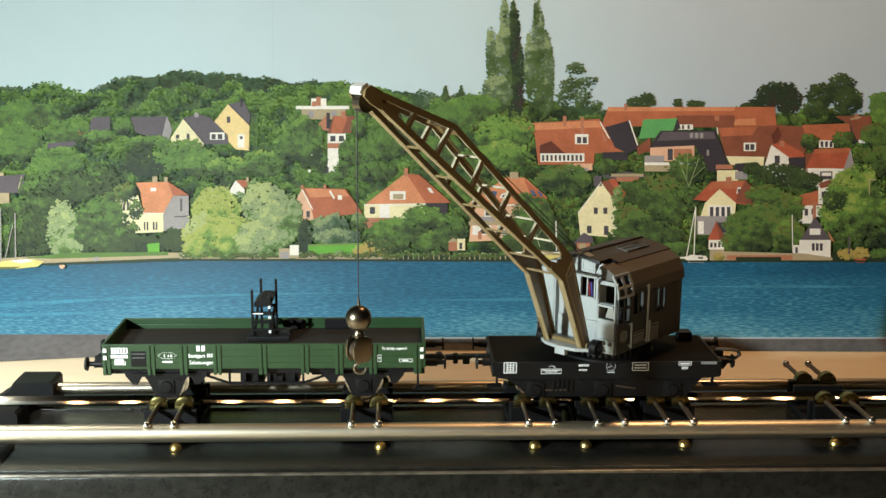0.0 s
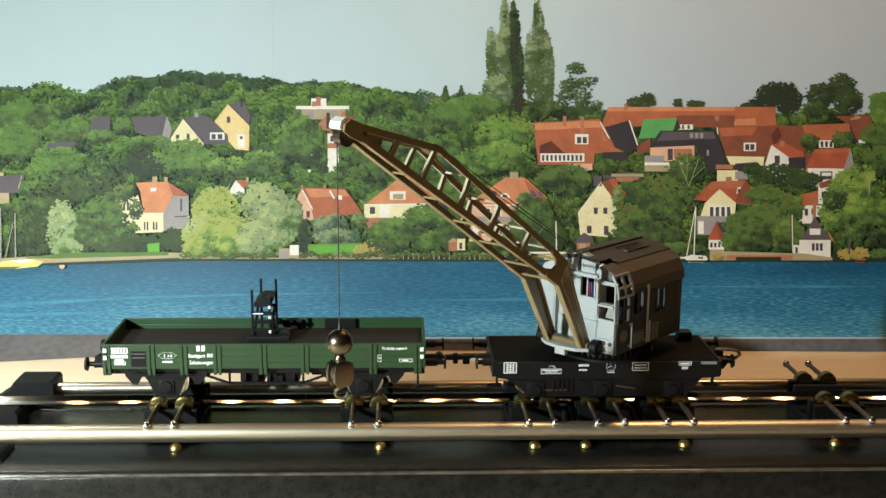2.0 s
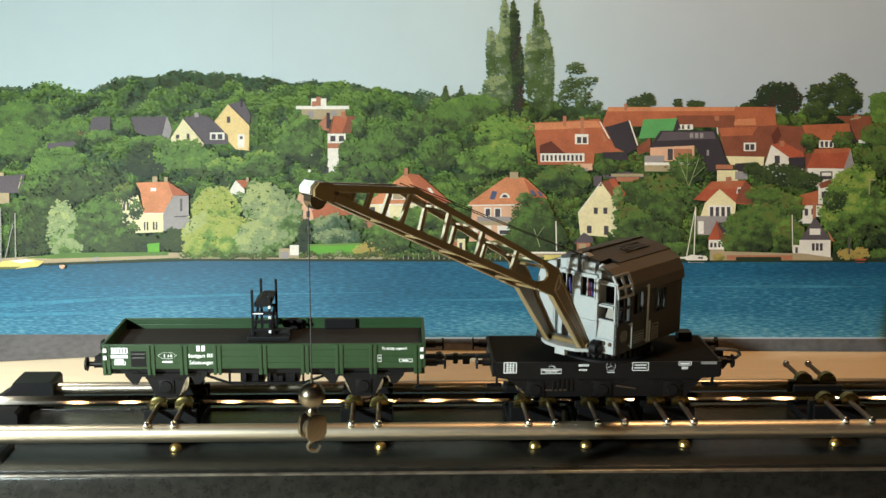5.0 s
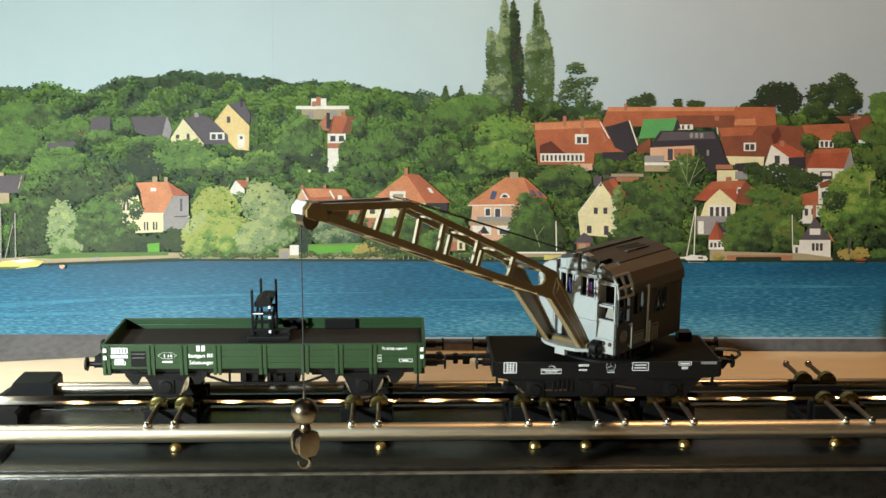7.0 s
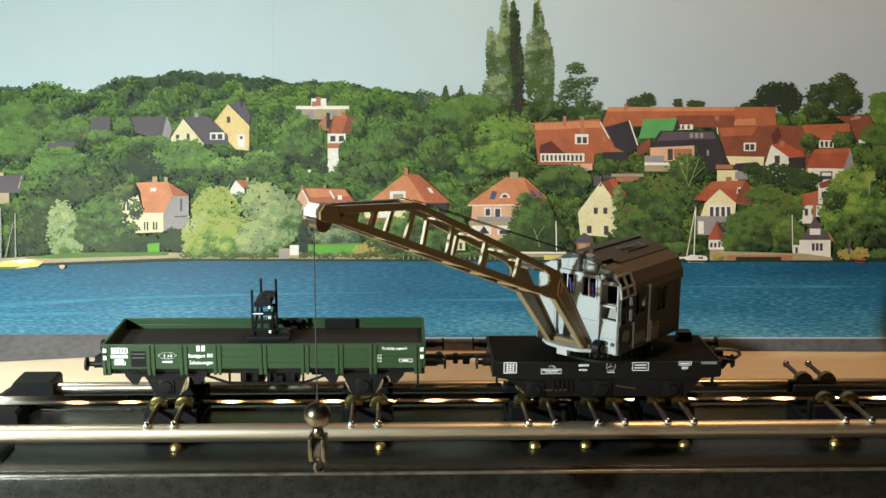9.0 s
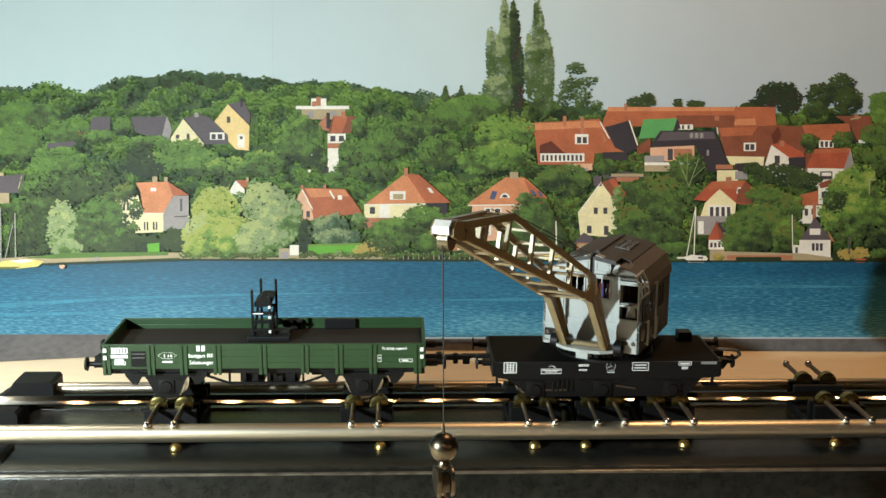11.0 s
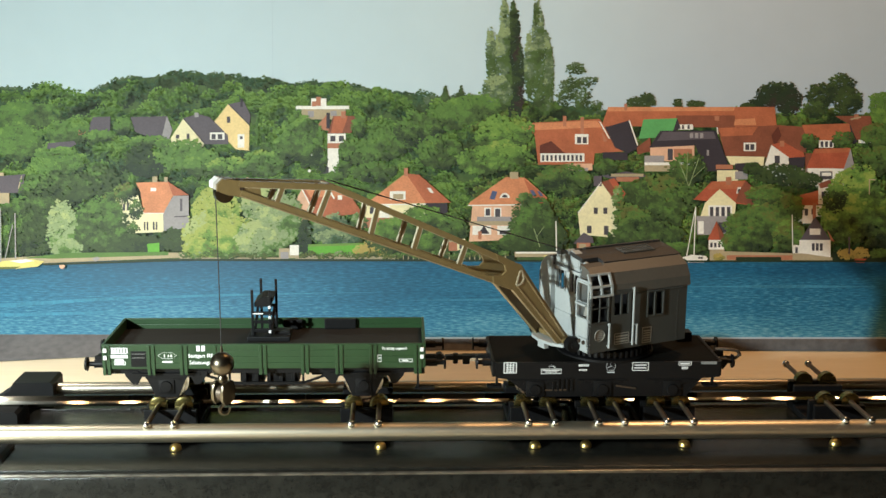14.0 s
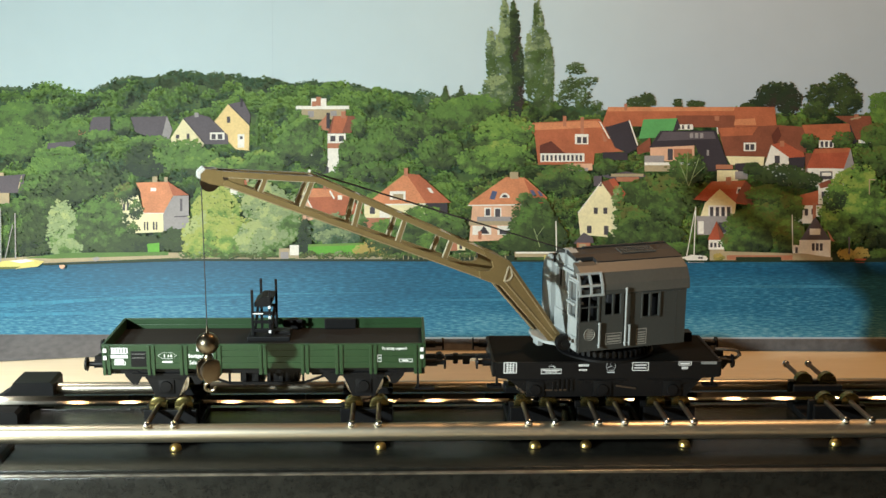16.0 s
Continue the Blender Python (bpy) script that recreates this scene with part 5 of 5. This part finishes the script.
    for y0, y1, z0, z1 in ((0.0, 5.4, 48.9, 47.4), (-6.6, -1.6, 47.2, 48.7)):
        bm = bmesh.new()
        prism(bm, [(y0, 43.2), (y1, 43.2), (y1, z1), (y1 - 0.6, z1 + 0.5), (y0 + 0.6, z0 + 0.4), (y0, z0)], "x", BAY - 2.4, BAY + 0.3)
        hatch = part("hatch_panel", bm, GREY, cab)
        window_frame(hatch, "x", BAY + 0.3, 0.22, y0 + 0.9, y1 - 0.9, 44.3, min(z0, z1) - 0.8, w=0.4, name="raised_border")
    part("slot", shape(box, BAY - 1.6, BAY - 0.9, -1.6, 0.0, 43.0, 48.4), SHADE, cab)
    for s in (1, -1):
        part("return_wall", shape(box, BAY - 0.3, 17.6 if s > 0 else 15.7, s * 9.3 - 0.3, s * 9.3 + 0.3, 19.6, 42.6), GREY, cab)
        bm = bmesh.new()
        prism(bm, [(s * 5.4 if s > 0 else s * 6.6, 43.4), (s * 9.6, 42.6), (s * 12.6, 43.6), (s * 10.2, 45.9), (s * 7.0, 46.9)], "x", BAY - 1.2, BAY - 0.2)
        part("gable_panel", bm, GREY, cab)
    # left bay: a plain rounded front; right bay: the driver's window
    bm = bmesh.new()
    prism(bm, [(-16.5, 18.8), (-16.5, 38.6), (-15.6, 41.8), (-13.8, 44.0), (-11.6, 45.2), (-9.0, 45.6), (-9.0, 18.8)], "x", 15.7, 16.4)
    left = part("front_bay", bm, GREY, cab, "pale grey rounded front bay")
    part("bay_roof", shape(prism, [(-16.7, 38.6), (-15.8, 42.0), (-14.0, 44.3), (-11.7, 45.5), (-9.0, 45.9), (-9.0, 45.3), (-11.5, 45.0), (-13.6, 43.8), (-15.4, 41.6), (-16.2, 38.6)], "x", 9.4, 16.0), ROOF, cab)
    part("panel_groove", shape(box, 16.4, 16.6, -10.2, -9.6, 21.0, 41.0), GREY, left)
    part("panel_ledge", shape(box, 16.4, 16.8, -16.0, -9.2, 24.6, 25.1, 0.1), GREY, left)
    bm = bmesh.new()
    wall(bm, 9.0, 16.5, 18.8, 42.4, [(9.8, 15.6, 30.0, 34.2), (9.8, 15.6, 35.2, 41.3)], lambda b, p, q, r, t: box(b, 17.6, 18.2, p, q, r, t))
    part("front_bay", bm, GREY, cab, "pale grey driver's bay with open windows")
    window_frame(cab, "x", 18.2, 0.4, 9.8, 15.6, 30.0, 41.3, (), (34.7,))
    part("window_shelf", shape(box, 15.8, 19.4, 9.6, 15.8, 34.3, 35.0, 0.2), GREY, cab)
    part("folded_pane", shape(prism, [(11.4, 30.2), (14.8, 30.2), (14.2, 34.0), (12.4, 34.0)], "x", 16.6, 16.9), PRINTGREY, cab, "pale folded paper pane")
    for y, x in ((13.6, 0.0), (-13.2, -1.8)):
        bm = bmesh.new()
        box(bm, x + 18.2, x + 18.8, y - 2.4, y + 2.4, 21.0, 23.6, 0.2)
        plate = part("lamp_plate", bm, BLACK if y < 0 else GREY, cab)
        bm = bmesh.new()
        for dy in (-1.2, 1.2):
            rod(bm, (x + 18.7, y + dy, 22.3), (x + 19.3, y + dy, 22.3), 0.75, 0.6, n=14)
        part("headlamp", bm, STEELDARK, plate, "small paired headlamps", True)
    bm = bmesh.new()
    wall(bm, -16.1, 16.1, 18.8, 38.6, [], lambda b, p, q, r, t: box(b, -20.9, -20.1, p, q, r, t))
    part("rear_wall", bm, GREY, cab)
    bm = bmesh.new()
    prism(bm, [(16.0, 38.6), (14.0, 43.6), (10.0, 46.2), (0, 48.2), (-10.0, 46.2), (-14.0, 43.6), (-16.0, 38.6)], "x", -20.9, -20.1)
    part("gable_panel", bm, GREY, cab)
    # roof
    for side in (1, -1):
        o = [(side * y, z) for y, z in RIM]
        i = [(side * (y - 0.7), z - 0.5) for y, z in RIM]
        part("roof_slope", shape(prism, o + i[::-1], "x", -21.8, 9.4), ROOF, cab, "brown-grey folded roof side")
    bm = bmesh.new()
    prism(bm, [(10.5, 46.0), (10.5, 46.9), (5.4, 48.2), (0, 48.9), (-1.6, 48.9), (-5.4, 48.2), (-10.5, 46.9), (-10.5, 46.0), (0, 47.6)], "x", -21.9, 9.0)
    prism(bm, [(7.2, 46.6), (7.2, 47.8), (5.4, 48.2), (0.1, 48.9), (0.1, 47.6)], "x", 9.0, BAY + 0.6)
    prism(bm, [(-1.7, 47.6), (-1.7, 48.8), (-5.4, 48.2), (-8.0, 47.5), (-8.0, 46.4)], "x", 9.0, BAY + 0.6)
    top = part("roof_top", bm, ROOFTOP, cab, "dark ridged roof top")
    bm = bmesh.new()
    for k in range(12):
        beam(bm, (-14 + k * 1.1, 2.2, 48.9), (-14 + k * 1.1, 6.6, 48.2), 0.28, 0.4)
    for v, h in ((2.2, 48.95), (4.4, 48.6), (6.6, 48.25)):
        beam(bm, (-14.4, v, h), (-1.5, v, h), 0.35, 0.4)
    part("roof_grille", bm, ROOF, top, "brown mesh grille")
    part("roof_ridge", shape(box, -21.6, 9.0, -1.4, -0.2, 48.7, 49.5, 0.2), ROOFTOP, top)
    # sloping glazed corner of the driver's stand
    bm = bmesh.new()
    for u in (9.8, 13.8, 17.8):
        for a, b in zip(RIM, RIM[1:-1]):
            beam(bm, (u, *a), (u, *b), 0.7, 0.7, (1, 0, 0))
    for a in RIM[:3]:
        beam(bm, (9.4, *a), (18.2, *a), 0.7, 0.7)
    part("glazing_frame", bm, GREY, cab, "pale grey glazing bars")
    part("cab_roof_strip", shape(prism, [(8.4, 45.6), (8.6, 46.6), (11.6, 46.0), (14.8, 44.3), (14.4, 43.5)], "x", 9.4, 16.8), ROOF, cab)
    part("cab_cheek", shape(prism, [(9.0, 42.4), (14.4, 42.4), (14.2, 43.6), (9.0, 45.6)], "x", 15.8, 16.6), ROOF, cab)
    # machinery behind the windows
    bm = bmesh.new()
    box(bm, -17, 4, -9, 9, 19.6, 38, 0.4)
    rod(bm, (6.5, -8, 36), (6.5, 8, 36), 3.4, n=20)
    box(bm, 5, 12.5, -8, 8, 19.6, 33, 0.3)
    part("machinery", bm, SHADE, cab, "dark winch machinery inside", True)
    bm = bmesh.new()
    box(bm, 8, 15, 10.5, 14.8, 19.6, 26, 0.4)
    box(bm, 8, 10, 10.5, 14.8, 26, 33, 0.4)
    part("driver_seat", bm, BLACK, cab)
    for y, c in ((-6.6, BLUE), (1.2, RED), (2.2, BLUE), (3.8, RED)):
        part("control_lever", shape(rod, (11.0, y, 33), (12.2, y, 39.5), 0.32), c, cab, "small coloured lever", True)
    # foot of the jib and toothed slewing ring
    bm = bmesh.new()
    prism(bm, [(15.0, -8.9), (15.0, 8.9), (18.6, 9.2), (23, 9.5), (25.5, 6), (26.6, 0), (25.5, -6), (23, -9.5), (18.6, -9.2)], "z", 19.6, 20.6)
    box(bm, 23.8, 25.6, -2, 2, 17.4, 19.8, 0.2)
    part("jib_platform", bm, GREY, cab, "pale grey rounded jib platform")
    for y in (10.6, -10.6):
        bm = bmesh.new()
        rod(bm, (20.4, y - 1.2, 20.8), (20.4, y + 1.2, 20.8), 2.5, n=20)
        rod(bm, (20.4, y - 1.6, 20.8), (20.4, y + 1.6, 20.8), 1.2, n=16)
        part("pivot_knob", bm, BLACK, cab, "black round pivot knob", True)
    bm = bmesh.new()
    lathe(bm, [(14.6, 14.9), (14.6, 16.6), (13.2, 17.2), (13.2, 18.6)], n=40)
    ring = part("slewing_ring", bm, BLACK, cab, "black toothed slewing ring", True)
    for k in range(48):
        a = k * math.tau / 48
        tooth = part("tooth", shape(box, 14.4, 15.7, -0.4, 0.4, 15.0, 17.2, 0.1), BLACK, ring) if k == 0 else new("tooth", first_tooth.data)
        if k == 0:
            first_tooth = tooth
        tooth.parent = ring
        tooth.matrix_basis = pose(0, 0, 0, 0, 0, math.degrees(a))
    return cab


PIVOT = Vector((21.7, 0, 21.2))


def crane_jib(w):
    """The jib at its lowest, drawn about its foot pivot."""
    jib = part("jib", shape(rod, (0, -8.6, 0), (0, 8.6, 0), 0.9), JIB, w, "ochre plastic lattice crane jib")

    def flank(u):
        """Half the distance between the two side frames, at u along the crane."""
        return max(2.4, 7.3 - max(0.0, u - 41) * 0.054)

    def zl(u):
        return 40.5 + (u - 41) * 0.4105

    def zh(u):
        return 48.4 + (u - 38.5) * 0.4775 if u < 99.5 else 77.5 + (u - 99.5) * 0.093

    def local(u, v, z):
        return (u - PIVOT.x, v, z - PIVOT.z)

    def run(pts, s, rise, inset, wide, tall):
        bm = bmesh.new()
        for a, b in zip(pts, pts[1:]):
            beam(bm, local(a[0], s * (flank(a[0]) - inset), a[1] + rise), local(b[0], s * (flank(b[0]) - inset), b[1] + rise), wide, tall)
        return bm
    low = [(47.0, zl(47.0)), (126.5, zl(126.5))]
    high = [(46.0, zh(46.0)), (99.5, 77.5), (127.0, zh(127.0))]
    leg_line = [(20.0, 22.4), (38.5, 48.4), (47.5, 52.7), (46.4, 50.2), (44.4, 48.8), (43.8, 46.8), (45.2, 45.6), (48.6, 45.8), (48.2, 43.4), (41.0, 40.5), (23.4, 19.8), (21.6, 19.0)]
    for s in (1, -1):
        bm = bmesh.new()
        prism(bm, [(u - PIVOT.x, z - PIVOT.z) for u, z in leg_line], "y", s * 7.25 - 0.4, s * 7.25 + 0.4)
        leg = part("jib_leg", bm, JIB, jib, "ochre leg plate with a rounded knuckle")
        for a, b, v, wide, mat in (((23.0, 19.8), (41.0, 40.5), 6.6, 2.0, JIBEDGE), ((41.0, 40.5), (48.0, zl(48.0)), 6.6, 2.0, JIBEDGE), ((20.2, 22.4), (38.5, 48.3), 6.7, 1.6, JIB)):
            part("edge_flange", shape(beam, local(a[0], s * v, a[1]), local(b[0], s * v, b[1]), wide, 0.4), mat, leg, "flange edge in a painted lit tone" if mat is JIBEDGE else "")
        bm = bmesh.new()
        beam(bm, local(22.8, s * 7.7, 21.6), local(40.2, s * 7.7, 42.0), 0.3, 0.45)
        beam(bm, local(21.6, s * 7.7, 23.0), local(37.9, s * 7.7, 45.8), 0.3, 0.45)
        part("leg_rib", bm, JIBEDGE, leg)
        # arch at the top of the leg, its glint drawn as a pale rib
        bm = bmesh.new()
        arc = [(40.2, 42.0), (39.4, 44.6), (38.9, 46.4), (38.4, 46.6), (37.9, 45.8), (37.5, 43.6), (38.4, 42.2), (40.2, 41.9)]
        for a, b in zip(arc, arc[1:]):
            beam(bm, local(a[0], s * 7.75, a[1]), local(b[0], s * 7.75, b[1]), 0.3, 0.5)
        part("knuckle_rib", bm, JIBLIT, leg, "arched rib with a painted glint")
        chord = part("upper_chord", run(high, s, -0.85, 0.0, 0.7, 1.7), JIB, jib)
        part("edge_flange", run(high, s, -0.1, 0.45, 1.5, 0.3), JIB, chord)
        # highlight along the chord, painted as a pale strip
        part("inner_edge", run(high, s, -1.75, 0.1, 0.55, 0.22), JIBLIT, chord, "edge with a painted glint")
        chord = part("lower_chord", run(low, s, 1.0, 0.0, 0.7, 1.9), JIB, jib)
        part("edge_flange", run(low, s, 0.1, 0.35, 1.7, 0.32), JIBEDGE, chord, "flange edge in a painted lit tone")
        part("inner_edge", run(low, s, 2.0, 0.1, 0.5, 0.2), JIBEDGE, chord)
        for ub, ut in ((116.4, 114.6), (104.2, 100.8), (88.4, 86.2), (74.9, 72.5), (60.0, 57.6)):
            f = flank(ub)
            strut = part("strut", shape(beam, local(ub, s * f, zl(ub) + 1.6), local(ut, s * f, zh(ut) - 1.4), 0.6, 1.2, (1, 0, 0)), JIB, jib)
            for o in (-0.64, 0.64):
                part("strut_edge", shape(beam, local(ub + o, s * (f - 0.15), zl(ub + o) + 1.8), local(ut + o, s * (f - 0.15), zh(ut + o) - 1.6), 0.9, 0.24, (1, 0, 0)), JIBLIT, strut, "edge with a painted glint")
    for u in (100.2, 86.0, 72.3, 57.4, 46.6):
        part("top_crossbar", shape(beam, local(u, 0.35 - flank(u), zh(u) - 0.5), local(u, flank(u) - 0.35, zh(u) - 0.5), 1.2, 0.6), JIBLIT, jib, "crossbar with a painted glint")
    for u in (109, 95, 80.5, 67, 53):
        part("bottom_crossbar", shape(beam, local(u, 0.35 - flank(u), zl(u) + 0.5), local(u, flank(u) - 0.35, zl(u) + 0.5), 1.1, 0.6), JIB, jib)
    bm = bmesh.new()
    beam(bm, local(41.6, -7.2, 42.0), local(41.6, 7.2, 42.0), 3.0, 0.7)
    beam(bm, local(39.4, -7.2, 48.2), local(39.4, 7.2, 48.2), 1.4, 0.7)
    part("knuckle_plate", bm, JIB, jib)
    part("bend_plate", shape(prism, [(u - PIVOT.x, z - PIVOT.z) for u, z in ((96.5, 75.4), (99.5, 77.0), (103.0, 77.3), (103.0, 76.7), (99.6, 76.4), (96.7, 74.9))], "y", -3.6, 3.6), JIB, jib)
    # the head: two cheeks, a silver nose cap, the rope sheave below
    for s in (1, -1):
        part("jib_head", shape(prism, [(u - PIVOT.x, z - PIVOT.z) for u, z in ((120.5, 73.2), (121.0, 79.3), (127.5, 80.2), (131.6, 80.9), (133.2, 79.4), (133.2, 77.6), (130.6, 76.4), (127.0, 75.6))], "y", s * 2.5 - 0.35, s * 2.5 + 0.35), JIB, jib)
    cap = part("nose_cap", shape(prism, [(u - PIVOT.x, z - PIVOT.z) for u, z in ((131.7, 80.9), (132.5, 81.2), (134.0, 79.9), (134.1, 78.3), (133.3, 77.9), (133.2, 79.4))], "y", -2.0, 2.0), SILVER, jib, "bright silver nose cap")
    part("cap_plate", shape(box, 128.4 - PIVOT.x, 132.0 - PIVOT.x, -2.2, 2.2, 80.2 - PIVOT.z, 80.7 - PIVOT.z, 0.1), JIB, cap)
    part("sheave", shape(rod, local(130.6, -1.3, 76.6), local(130.6, 1.3, 76.6), 2.7, n=24), BALL, jib, "dark rope sheave", True)
    part("sheave_pin", shape(rod, local(126.2, -3.0, 78.0), local(126.2, 3.0, 78.0), 0.75), STEELDARK, jib, "", True)
    return jib


def crane_hook(w):
    h = part("hook_ball", shape(ball, (0, 0, 0), 3.45, 28), BALL, w, "dark polished ball weight", True)
    part("lower_rope", shape(rod, (0, 0, 3.4), (0, 0, 47.0), 0.16, n=8), CORD, h, "thin dark cord")
    part("rope_socket", shape(rod, (0, 0, 3.4), (0, 0, 5.4), 0.5, 0.25, n=10), BALL, h)
    bm = bmesh.new()
    lathe(bm, [(1.0, -5.6), (1.5, -5.0), (1.5, -4.2), (1.1, -3.4)], n=16)
    part("neck", bm, BALL, h, "", True)
    turn = Matrix.Rotation(radians(38), 4, "Z")
    cheek = [(-1.4, -4.9), (1.4, -4.9), (2.7, -5.6), (3.1, -7.4), (3.0, -10.2), (1.8, -11.8), (-1.8, -11.8), (-3.0, -10.2), (-3.1, -7.4), (-2.7, -5.6)]
    block = part("pulley_block", shape(rod, (0, 0, -5.4), (0, 0, -4.2), 1.2, 0.9, n=14), BALL, h, "dark worn pulley block", True)
    for s in (-1, 1):
        bm = bmesh.new()
        prism(bm, cheek, "y", s * 1.6 - 0.5, s * 1.6 + 0.5)
        bmesh.ops.bevel(bm, geom=bm.edges[:], offset=0.3, segments=2, affect="EDGES", profile=0.6)
        bmesh.ops.transform(bm, matrix=turn, verts=bm.verts[:])
        part("cheek", bm, BALL, block, "", True)
    bm = bmesh.new()
    rod(bm, (0, -0.9, -8.7), (0, 0.9, -8.7), 2.5, n=22)
    bmesh.ops.transform(bm, matrix=turn, verts=bm.verts[:])
    part("block_sheave", bm, STEELDARK, block, "", True)
    bm = bmesh.new()
    rod(bm, (0, 0, -11.2), (0, 0, -12.4), 0.6, n=10)
    last = None
    for k in range(15):
        a = math.radians(80 - k * 19)
        p = Vector((1.5 * math.cos(a) - 0.3, 0, -13.7 + 1.4 * math.sin(a)))
        if last is not None:
            rod(bm, last, p, 0.55 if k < 12 else 0.35, n=8)
        last = p
    part("hook", bm, BALL, h, "small dark metal hook", True)
    up = part("upper_rope", shape(rod, (0, 0, 0), (0, 0, -14), 0.15, n=8), CORD, w, "thin dark cord")
    guys = [part("guy_rope", shape(rod, (0, 0, 0), (0, 0, 88), 0.14, n=8), CORD, w, "thin dark cord") for s in (1, -1)]
    return h, up, guys


PRINTGREY = material("pale_print", (0.26, 0.25, 0.22), 0.5)
RED = material("red_plastic", (0.3, 0.03, 0.04), 0.4)
BLUE = material("violet_blue_plastic", (0.07, 0.06, 0.25), 0.4)
# lighter copy of the jib's ochre: light on flanges and ribs put into the colour
JIBEDGE = material("lit_ochre_edge", (0.34, 0.26, 0.14), 0.28, 0.2, vary=0.1, spec=0.7)
# pale tone that paints glints on the jib's edges and crossbars
JIBLIT = material("painted_glint_edge", (0.56, 0.50, 0.36), 0.26, 0.3, spec=0.8)
SILVER = material("silver_paint", (0.80, 0.79, 0.75), 0.3, 0.35)
CAB = crane_cab(CRANE)
JIBOB = crane_jib(CRANE)
HOOK, ROPE, GUYS = crane_hook(CRANE)

# ---- what moves: the cab slews, the jib sinks, the hook follows ----
# seconds, slew of the cab in degrees
SLEW = [(0, 45.2), (8.8, 45.2), (9.0, 47.2), (9.2, 50.4), (9.6, 57.0), (10.0, 62.2), (10.3, 63.2), (11.4, 63.2), (11.6, 61.5), (12.0, 55.0),
        (12.5, 47.9), (13.0, 39.4), (13.5, 31.9), (14.0, 25.1), (14.3, 21.6), (14.5, 20.4), (15.0, 20.3), (15.5, 20.1), (16.0, 16.3)]
# seconds, raise of the jib over its lowest in degrees
RAISE = [(0, 15.6), (0.5, 14.3), (1.0, 13.1), (1.5, 12.1), (2.0, 10.7), (2.5, 9.6), (3.0, 8.3), (3.5, 7.0), (4.0, 5.5), (4.6, 3.7), (5.3, 1.6), (5.9, 0.2),
         (6.2, 0), (16.0, 0)]
# seconds, slew of the hanging ball, its height
HANG = [(0, 45.2, 47.8), (0.5, 45.2, 46.4), (1.0, 45.2, 45.1), (1.5, 45.2, 44.2), (2.0, 45.2, 42.7), (2.5, 45.2, 41.4), (3.0, 45.2, 39.5), (3.5, 45.2, 37.8),
        (4.0, 45.2, 35.1), (4.6, 45.2, 32.6), (5.3, 45.2, 29.4), (5.9, 45.2, 27.4), (6.3, 45.2, 27.1), (8.8, 45.2, 27.4), (9.0, 47.3, 27.4), (9.2, 51.0, 27.4),
        (9.6, 57.8, 27.4), (10.0, 62.9, 27.4), (10.3, 63.4, 27.4), (11.5, 63.6, 27.5), (12.0, 54.5, 27.5), (12.5, 47.2, 27.4), (13.0, 39.3, 27.5), (13.5, 31.9, 27.5),
        (14.0, 25.2, 27.4), (14.5, 20.5, 27.4), (15.0, 20.1, 27.5), (15.5, 20.1, 27.5), (16.0, 16.3, 27.5)]


def between(rows, t):
    for a, b in zip(rows, rows[1:]):
        if a[0] <= t <= b[0]:
            return a[1] + (b[1] - a[1]) * (t - a[0]) / (b[0] - a[0])
    return rows[-1][1]


def mm_pose(x, y, z, rx=0, ry=0, rz=0):
    return pose(x * MM, y * MM, z * MM, rx, ry, rz)


def jib_pose(t):
    return pose(0, 0, 0, 0, 0, 180 + between(SLEW, t)) @ mm_pose(*PIVOT, 0, -between(RAISE, t), 0)


def aimed(place, target, axis):
    d = target - place
    return Matrix.Translation(place) @ d.to_track_quat(axis, "Y").to_matrix().to_4x4()


def motions():
    times = sorted({r[0] for r in SLEW} | {r[0] for r in RAISE} | {r[0] for r in HANG})
    walk(CAB, [(t, pose(0, 0, 0, 0, 0, 180 + a)) for t, a in SLEW])
    walk(JIBOB, [(t, jib_pose(t)) for t in times])
    hook, rope, guy = [], [], ([], [])
    for t in times:
        tip = jib_pose(t) @ (Vector((132.9 - PIVOT.x, 0, 76.4 - PIVOT.z)) * MM)
        a, reach = radians(180 + between([(r[0], r[1]) for r in HANG], t)), math.hypot(tip.x, tip.y)
        low = Vector((reach * math.cos(a), reach * math.sin(a), between([(r[0], r[2]) for r in HANG], t) * MM))
        hook.append((t, aimed(low, tip, "Z")))
        rope.append((t, aimed(tip, tip + (tip - low), "Z")))
        for k, s in enumerate((2.0, -2.0)):
            bend = jib_pose(t) @ (Vector((99.3 - PIVOT.x, s, 78.0 - PIVOT.z)) * MM)
            anchor = pose(0, 0, 0, 0, 0, 180 + between(SLEW, t)) @ (Vector((13.4, s * 0.4 - 0.8, 48.2)) * MM)
            guy[k].append((t, aimed(bend, anchor, "Z")))
    walk(HOOK, hook)
    walk(ROPE, rope)
    for ob, rows in zip(GUYS, guy):
        walk(ob, rows)


motions()
